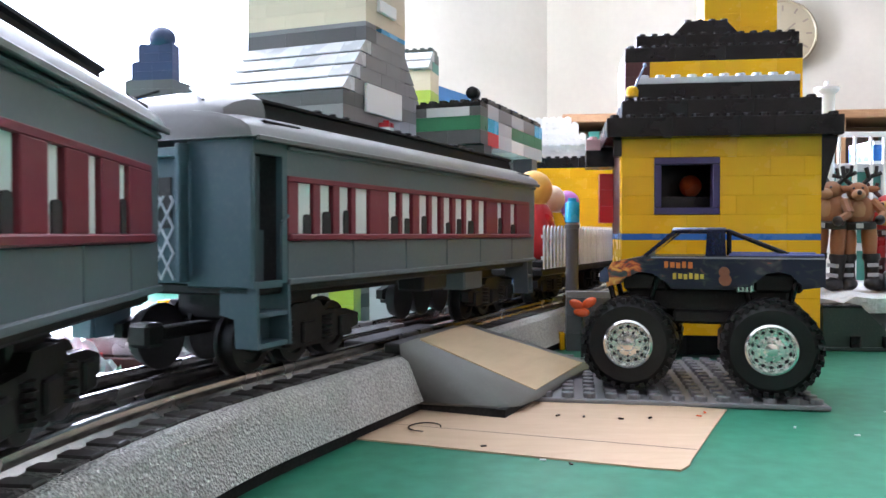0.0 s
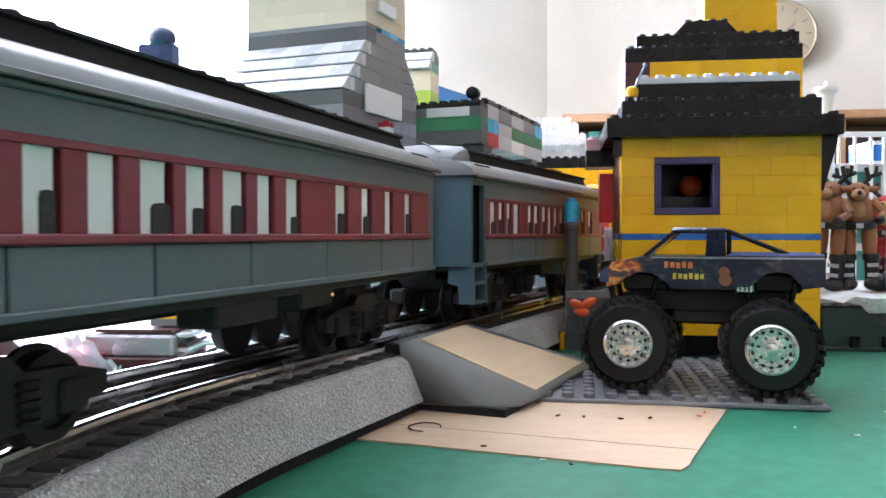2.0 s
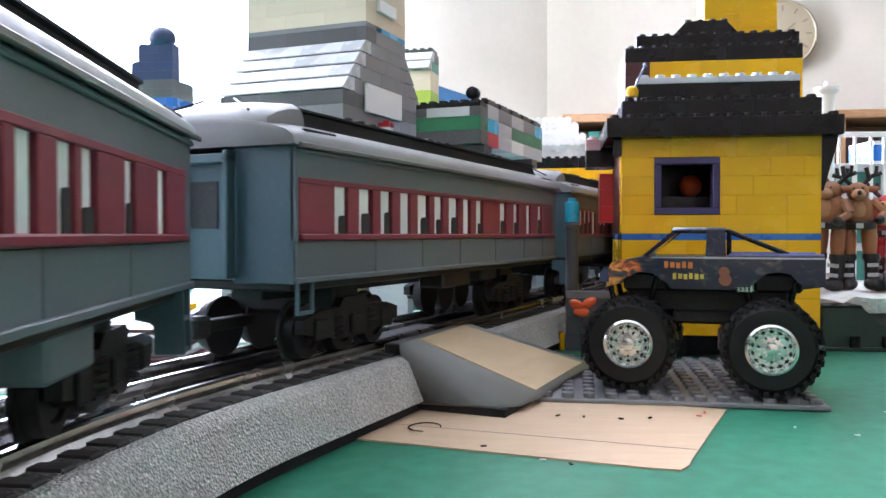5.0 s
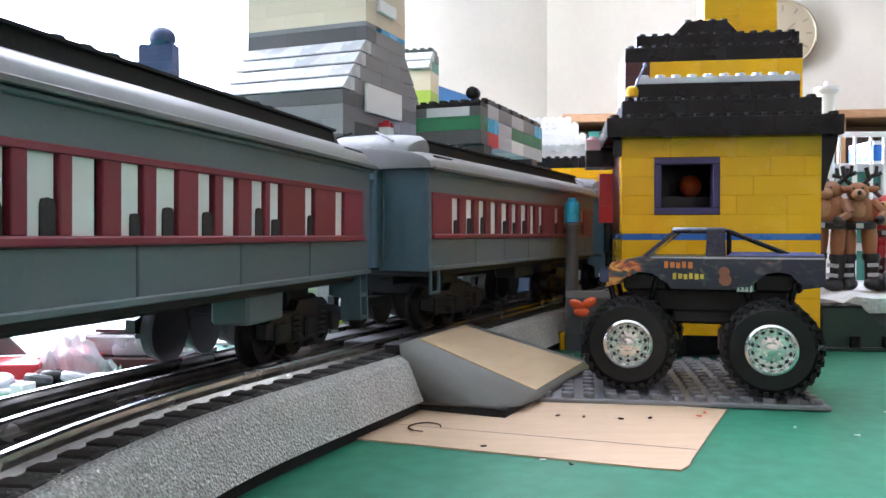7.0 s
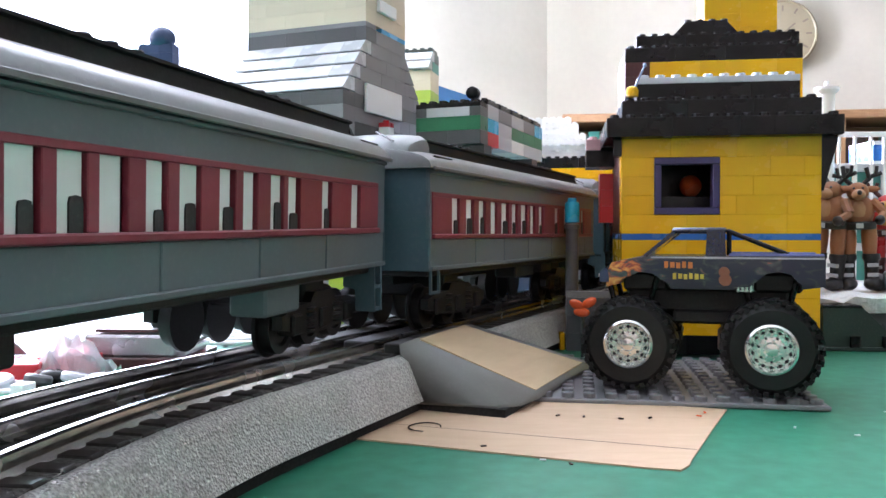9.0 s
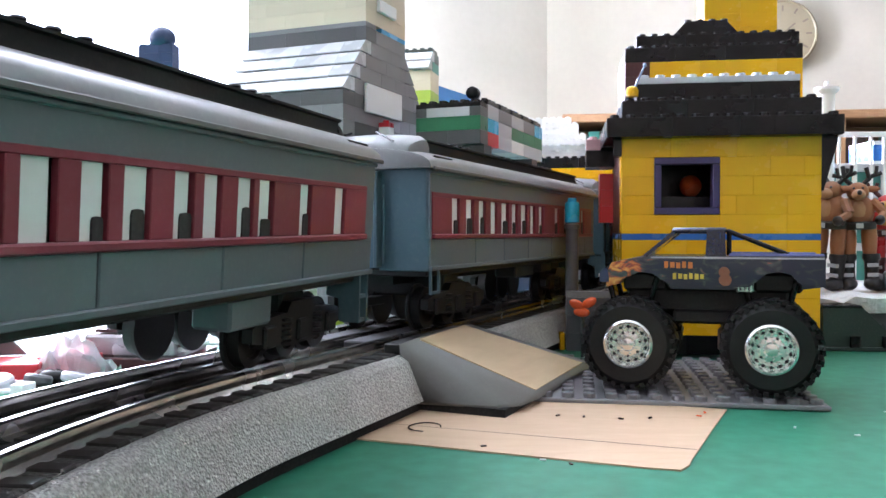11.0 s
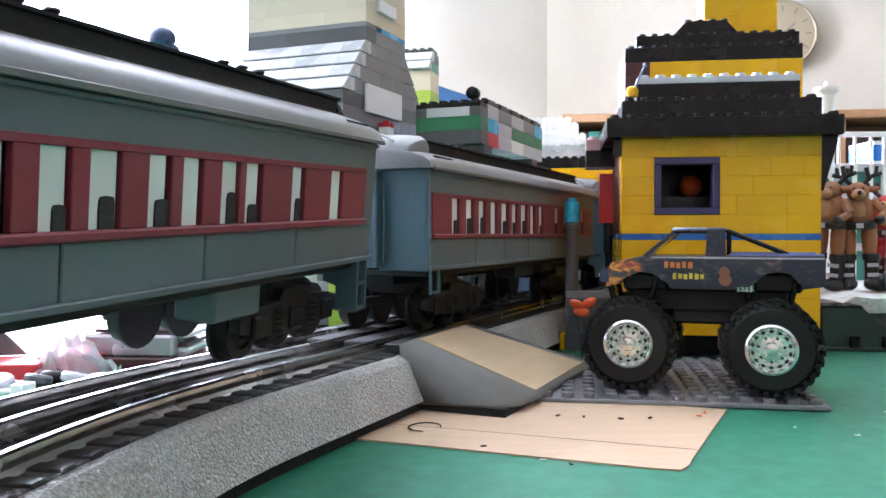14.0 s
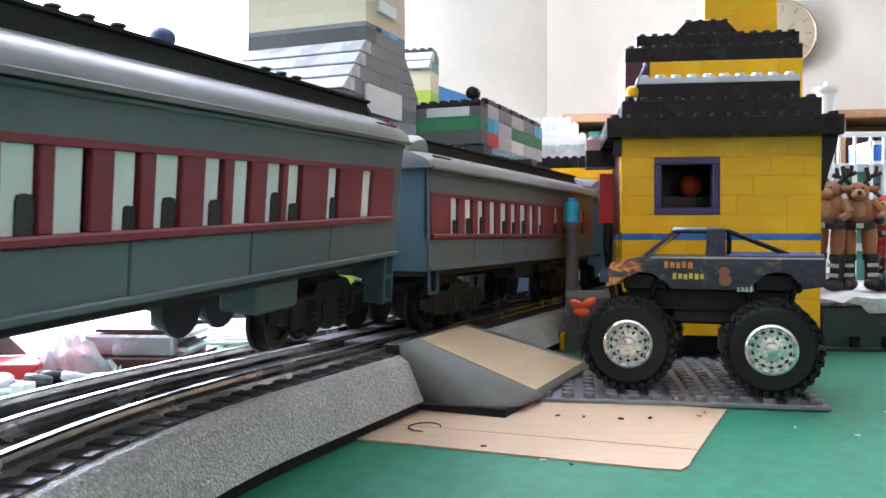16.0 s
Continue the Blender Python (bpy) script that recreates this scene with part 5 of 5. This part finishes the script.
        part("roof_grab_rail", bm, UNDER, car)
    # under the floor
    bm = bmesh.new()
    box(bm, x0 + 0.02, -0.006, SILL - 0.0075, x1 - 0.02, 0.006, SILL - 0.002)
    part("centre_beam", bm, UNDER, car)
    for bx, bw, bh, mt in boxes:
        bm = bmesh.new()
        box(bm, bx, -HW + 0.003, SILL - bh, bx + bw, -HW + 0.014, SILL - 0.001, 0.0008)
        part("equipment_box", bm, mt, car)
        bm = bmesh.new()
        box(bm, bx, HW - 0.014, SILL - bh, bx + bw, HW - 0.003, SILL - 0.001, 0.0008)
        part("equipment_box", bm, mt, car)
    for x in bogies:
        bogie(car, x)
    for x, mt in step_at:
        steps(car, x, -HW, mt, 0.0075 if vestibule and x < 0 else 0.0040)
        steps(car, x, HW, mt, 0.0075 if vestibule and x < 0 else 0.0040)
    for xe, sg in ((x0, -1), (x1, 1)):
        bm = bmesh.new()
        box(bm, min(xe, xe - sg * 0.02), -0.0025, 0.0100, max(xe, xe - sg * 0.02), 0.0025, 0.0135, 0.0004)
        box(bm, xe if sg > 0 else xe - 0.007, -0.0035, 0.0085, xe + 0.007 if sg > 0 else xe, 0.0035, 0.0150, 0.001)
        part("coupler", bm, UNDER, car)
    return car


A_PANES = [(-0.0960, 0.0062), (-0.0850, 0.0058), (-0.0745, 0.0056), (-0.0650, 0.0072), (-0.0434, 0.0064), (-0.0335, 0.0066), (-0.0202, 0.0064), (-0.0096, 0.0066), (0.0012, 0.0066),
           (0.0126, 0.0068), (0.0236, 0.0076), (0.0372, 0.0072), (0.0598, 0.0060), (0.0772, 0.0072)]
B_PANES = [(-0.1055, 0.0062), (-0.0912, 0.0072), (-0.0772, 0.0066), (-0.0632, 0.0064), (-0.0496, 0.0082), (-0.0355, 0.0068), (-0.0222, 0.0078), (-0.0078, 0.0066), (0.0060, 0.0066),
           (0.0348, 0.0068), (0.0532, 0.0064), (0.0722, 0.0060), (0.0908, 0.0058)]
C_PANES = [(-0.1150, 0.0066), (-0.1010, 0.0066), (-0.0870, 0.0066), (-0.0720, 0.0066), (-0.0580, 0.0066), (-0.0465, 0.0064), (-0.0353, 0.0062), (-0.0247, 0.0068), (-0.0111, 0.0060), (0.0003, 0.0068), (0.0162, 0.0060), (0.0271, 0.0060),
           (0.0413, 0.0062), (0.0515, 0.0064), (0.0742, 0.0060), (0.0978, 0.0066)]
car_a = coach("passenger_coach", -0.1155, 0.1140, -0.1008, 0.1050, A_PANES, (-0.066, -0.03, 0.005, 0.04, 0.08), "blue grey coach with red window band, open vestibule", True,
              [(-0.1070, COACHEND), (0.1065, COACH)], [(0.0300, 0.0200, 0.0105, COACH), (-0.010, 0.022, 0.0085, UNDER)], (-0.078, 0.078))
car_b = coach("passenger_coach", -0.1250, 0.1235, -0.1236, 0.1160, B_PANES, (-0.08, -0.045, -0.01, 0.03, 0.07, 0.10), "blue grey coach with red window band, closed ends", False,
              [], [(-0.020, 0.028, 0.0085, UNDER), (0.020, 0.02, 0.0075, UNDER)], (-0.078, 0.078))
car_c = coach("passenger_coach", -0.1360, 0.1310, -0.1330, 0.1235, C_PANES, (-0.0895, -0.0475, -0.0055, 0.0365, 0.0786), "blue grey coach standing askew, red window band", False,
              [(0.1255, COACHEND)], [(0.0460, 0.0212, 0.0105, COACH), (-0.06, 0.02, 0.0085, UNDER)], (-0.085, 0.098))
bm = bmesh.new()
for x in (-0.1200,):
    for dx in (-0.0040, 0.0032):
        box(bm, x + dx, -HW, SILL - 0.0085, x + dx + 0.0008, -HW + 0.001, SILL - 0.0004)
    box(bm, x - 0.0040, -HW, SILL - 0.0095, x + 0.0040, -HW + 0.001, SILL - 0.0085)
part("stirrup_step", bm, COACHEND, car_b, "small stirrup step")

# open wagon with a pale fence, carrying toy figures
wagon = empty("open_wagon", Matrix(), "dark flat wagon with pale picket fence sides", "toy wagon")
bm = bmesh.new()
box(bm, -0.090, -0.026, 0.0150, 0.090, 0.026, 0.0190, 0.0006)
part("deck", bm, UNDER, wagon)
for sg in (-1, 1):
    fence = new("fence")
    fence.parent = wagon
    for z in (0.0240, 0.0360):
        bm = bmesh.new()
        box(bm, -0.088, sg * 0.0255 - 0.0006, z, 0.088, sg * 0.0255 + 0.0006, z + 0.0020)
        part("fence_rail", bm, WHITE, fence)
    for k in range(26):
        bm = bmesh.new()
        x = -0.086 + k * 0.0069
        prism(bm, [(x - 0.0016, 0.019), (x + 0.0016, 0.019), (x + 0.0016, 0.041), (x, 0.0432), (x - 0.0016, 0.041)], sg * 0.0263 - 0.0005, sg * 0.0263 + 0.0005)
        part("picket", bm, WHITE if k > 5 else LTGREY, fence)
for x in (-0.058, 0.058):
    bogie(wagon, x)


def figure(x, y, r, h, low, high, label):
    """Plain rounded toy figure: body and head in one mesh, standing on the wagon."""
    bm = bmesh.new()
    ball(bm, (0, 0, h * 0.36), h * 0.36, (r / (h * 0.36), r / (h * 0.36), 1.0), 16)
    ball(bm, (0, 0, h * 0.80), r * 0.85, (1, 1, 1), 16)
    me = finish(bm, "toy_figure", low, True)
    me.materials.append(high)
    for f in me.polygons:
        if f.center.z > h * 0.62:
            f.material_index = 1
    ob = new("toy_figure", me)
    ob.matrix_basis = pose(x, y, 0.019)
    tagged(ob, label, "toy figure", "toy figures on the wagon")
    return ob


RIDERS = [(figure(0, 0, 0.0135, 0.058, RED, plastic("honey_plastic", (0.72, 0.38, 0.06), 0.4), "plain honey-coloured toy figure in red"), -0.043, -0.006),
          (figure(0, 0, 0.0105, 0.051, YELLOW, SKIN, "plain cream toy figure in yellow"), -0.020, -0.010),
          (figure(0, 0, 0.0105, 0.053, BLACK, WHITE, "plain black and white toy figure"), 0.002, -0.004),
          (figure(0, 0, 0.0105, 0.050, WHITE, plastic("violet_plastic", (0.42, 0.12, 0.42), 0.4), "plain white and violet toy figure"), 0.024, -0.008)]

# small marker lamp that stays lit under the front coach
bm = bmesh.new()
ball(bm, (0, 0, 0), 0.0006, seg=8)
part("marker_lamp", bm, glowing("warm_lamp", (1.0, 0.62, 0.15), 1.6), car_b, "tiny lit yellow marker lamp", pose(0.0450, -HW + 0.006, SILL - 0.005))

# ---------------------------------------------------------------- clutter behind the rails
rng = random.Random(11)


def parcel(x, y, z, w, d, h, turn, mt, label, name="brick_block"):
    bm = bmesh.new()
    box(bm, -w / 2, -d / 2, 0, w / 2, d / 2, h, min(w, d, h) * 0.08)
    return solid(name, bm, mt, label, "toy block", pose(x, y, z, 0, 0, turn))


parcel(-0.192, 0.352, 0.0, 0.042, 0.026, 0.0085, 8, RED, "flat red plastic block lying on the board")
parcel(-0.166, 0.366, 0.0, 0.026, 0.018, 0.0095, 14, RED, "small red plastic block on the board")
parcel(-0.136, 0.385, 0.0, 0.046, 0.040, 0.0075, -6, MAROON, "flat maroon plastic tray on the board", "tray")
for k in range(6):
    parcel(-0.136 + rng.uniform(-0.004, 0.004), 0.386, 0.0075 + 0.0021 * k, 0.040 - 0.004 * (k % 2), 0.030, 0.0016, rng.uniform(-9, 4), (LTGREY, WHITE, MAROON)[k % 3], "thin loose plate in a stack", "plate")
yl = stack("brick_stack", -0.136, 0.380, -5, [(GREY, 1, 1), (YELLOW, 2, 1)], 2, 2, "small yellow brick on the plate stack", 0.0202)
bm = bmesh.new()
g_ = [[bm.verts.new((-0.020 + 0.040 * i / 14 + 0.004 * noise.noise((i, j, 7)), -0.010 + 0.020 * j / 10 + 0.004 * noise.noise((i, j, 9)),
                     max(0.0005, (0.019 * math.exp(-((i - 7) / 4.5) ** 2 - ((j - 5) / 4) ** 2)) + 0.009 * noise.noise((i * 0.9, j * 0.9, 2))))) for j in range(11)] for i in range(15)]
for i in range(14):
    for j in range(10):
        bm.faces.new((g_[i][j], g_[i + 1][j], g_[i + 1][j + 1], g_[i][j + 1]))
solid("plastic_wrap", bm, FROST, "crumpled clear plastic wrap", "plastic wrap", pose(-0.158, 0.350, 0.0005))
for k in range(4):
    bm = bmesh.new()
    t = rng.uniform(0, 180)
    lathe(bm, [(0.0045, 0), (0.0055, 0.001), (0.0055, 0.003), (0.0045, 0.004)], 16, pose(0, 0, 0, 15, 0, t))
    solid("rubber_ring", bm, DKGREY if k % 2 else LTGREY, "loose grey ring lying on the board", "ring", pose(-0.178 + 0.013 * k, 0.328 + 0.004 * (k % 3), 0.0018), smooth=True)

# white lattice panel leaning behind the tray
lattice = empty("lattice_panel", Matrix.Translation((-0.132, 0.452, 0.0010)) @ Matrix.Rotation(radians(14), 4, "Z") @ Matrix.Rotation(radians(14), 4, "X"), "white plastic lattice panel lying behind the track", "lattice panel")
for k in range(8):
    bm = bmesh.new()
    box(bm, -0.026, 0.0052 * k, 0, 0.030, 0.0052 * k + 0.0028, 0.0018, 0.0004)
    part("slat", bm, WHITE, lattice)
for x in (-0.026, -0.008, 0.010, 0.0275):
    bm = bmesh.new()
    box(bm, x, -0.001, -0.0012, x + 0.0025, 0.041, -0.0001)
    part("cross_bar", bm, DKGREY, lattice)
bm = bmesh.new()
box(bm, -0.021, -0.007, 0, 0.021, 0.007, 0.0100, 0.0012)
solid("carton", bm, plastic("foil_grey", (0.30, 0.27, 0.28), 0.25, 0.25, 0.5, 500, metal=0.6), "crumpled grey foil carton on the stacked plates", "carton", pose(-0.141, 0.374, 0.0075, 0, 0, -6))
for x_, y_, z_, r_, mt in ((-0.176, 0.390, 0.0045, 0.0085, BLACK), (-0.120, 0.405, 0.0215, 0.0100, BLACK), (-0.182, 0.335, 0.0012, 0.0120, LTGREY)):
    bm = bmesh.new()
    n_ = 26
    for k in range(n_):
        a, b = 2 * math.pi * k / n_, 2 * math.pi * (k + 1) / n_
        rod(bm, (r_ * math.cos(a), r_ * math.sin(a), 0), (r_ * math.cos(b), r_ * math.sin(b), 0), 0.0012, 6)
    solid("hoop", bm, mt, "thin plastic hoop lying among the clutter", "hoop", pose(x_, y_, z_, 6, 0, 0))
bm = bmesh.new()
ball(bm, (0, 0, 0.0030), 0.0058, (1.3, 0.9, 0.62), 14)
solid("black_cap", bm, BLACK, "small rounded black cap beside the wrap", "cap", pose(-0.163, 0.3415, 0.0), smooth=True)
bm = bmesh.new()
prism(bm, [(-0.008, 0), (0.012, 0), (-0.004, 0.017)], -0.001, 0.001)
solid("grey_fin", bm, DKGREY, "dark grey triangular fin standing up", "toy fin", pose(-0.199, 0.366, 0.0085, 0, 0, 12))
rng = random.Random(21)
for k in range(26):
    bm = bmesh.new()
    w_, d_ = rng.uniform(0.002, 0.006), rng.uniform(0.0015, 0.004)
    box(bm, -w_, -d_, 0, w_, d_, rng.uniform(0.0015, 0.005), 0.0004)
    solid("loose_piece", bm, rng.choice([WHITE, LTGREY, WHITE, RED, DKGREY, GLASS]), "small loose plastic piece on the board", "toy piece",
          pose(rng.uniform(-0.225, -0.150), rng.uniform(0.322, 0.345), 0.0, 0, 0, rng.uniform(0, 180)), "loose pieces behind the track")

# crumbs and a curled fibre on the bare board
for k, (x, y) in enumerate(((0.0275, 0.2245), (0.0394, 0.280), (0.0912, 0.2844), (0.155, 0.285), (0.0600, 0.2750), (0.0119, 0.2393), (0.113, 0.262), (0.0346, 0.2206), (0.0875, 0.2790), (0.128, 0.252), (0.0700, 0.2760), (0.0480, 0.2780))):
    bm = bmesh.new()
    box(bm, -0.0009, -0.0004, 0, 0.0009, 0.0004, 0.0004, 0.0001)
    solid("crumb", bm, (WHITE, DKBROWN, ORANGE, WHITE, BLACK, DKBROWN)[k % 6], "tiny crumb lying on the board", "crumb", pose(x, y, 0.0006, 0, 0, 40 * k), "crumbs on the board")
bm = bmesh.new()
pts = [Vector((0.0045 * math.cos(t) * (1 + 0.1 * t), 0.006 * math.sin(t), 0.0004)) for t in [0.35 * i for i in range(14)]]
for a, b in zip(pts, pts[1:]):
    rod(bm, a, b, 0.00022, 5)
solid("fibre", bm, BLACK, "thin dark curled fibre on the board", "fibre", pose(-0.0052, 0.2620, 0.0006))


# ---------------------------------------------------------------- what moves
def motions():
    a0 = 0.2698
    b_rows = [(0.0, -0.0432), (0.5, -0.0109), (1.0, 0.0290), (1.5, 0.0685), (2.0, 0.1033), (2.5, 0.1411), (3.0, 0.1790), (3.5, 0.2123), (3.8, 0.2180), (4.2, 0.2192),
              (4.7, 0.236), (5.3, 0.276), (5.9, 0.312), (6.3, 0.3280), (6.5, 0.3372), (7.0, 0.3411), (15.0, 0.3411), (16.0, 0.3400)]
    walk(car_b, [(t, riding(s, 0.078)) for t, s in b_rows])
    walk(car_a, [(t, riding(s + a0, 0.078)) for t, s in b_rows])
    walk(wagon, [(t, riding(s + a0 + 0.236, 0.058)) for t, s in b_rows])
    for ob, x, y in RIDERS:
        walk(ob, [(t, riding(s + a0 + 0.236, 0.058) @ pose(x, y, 0.019)) for t, s in b_rows])
    # the last coach rolls on the rails, then stands with its rear off them and is rocked about
    c_rows = [(t, riding(s - 0.2940, 0.085)) for t, s in b_rows if t < 5]
    c_rows += [(5.3, riding(-0.008, 0.085))] + [(t, derailed(x, y, yaw, tip, roll)) for t, x, y, yaw, tip, roll in (
        (5.9, -0.0955, 0.1480, 79.0, 0.5, 0.3), (6.3, -0.0951, 0.1647, 75.75, 1.01, 0.56), (6.5, -0.0930, 0.1690, 75.75, -0.01, 0.56), (7.0, -0.0901, 0.1746, 75.75, -0.06, 0.56),
        (7.5, -0.0897, 0.1753, 75.75, 0.52, 0.56), (8.0, -0.0915, 0.1718, 75.75, 0.31, 0.56), (8.5, -0.0879, 0.1774, 75.47, 0.95, 1.06), (9.0, -0.0867, 0.1782, 75.20, 0.80, 1.56),
        (9.6, -0.0880, 0.1750, 74.90, 0.65, 2.15), (10.3, -0.0915, 0.1660, 74.50, 0.50, 2.90), (11.3, -0.0949, 0.1554, 73.93, 0.36, 3.86), (11.5, -0.0972, 0.1496, 73.82, -0.17, 4.06),
        (12.0, -0.0918, 0.1600, 73.54, 0.93, 4.56), (12.5, -0.0880, 0.1675, 73.40, 0.66, 4.68), (13.0, -0.0910, 0.1612, 73.27, 1.29, 4.80), (13.5, -0.0907, 0.1617, 73.13, 0.91, 4.92),
        (14.0, -0.0948, 0.1526, 72.99, 2.05, 5.04), (14.5, -0.0936, 0.1550, 72.85, 1.04, 5.16), (15.0, -0.0910, 0.1602, 72.71, 1.15, 5.28), (15.5, -0.0841, 0.1737, 72.57, 1.28, 5.40),
        (16.0, -0.0881, 0.1658, 72.43, 2.41, 5.52))]
    walk(car_c, c_rows)


motions()
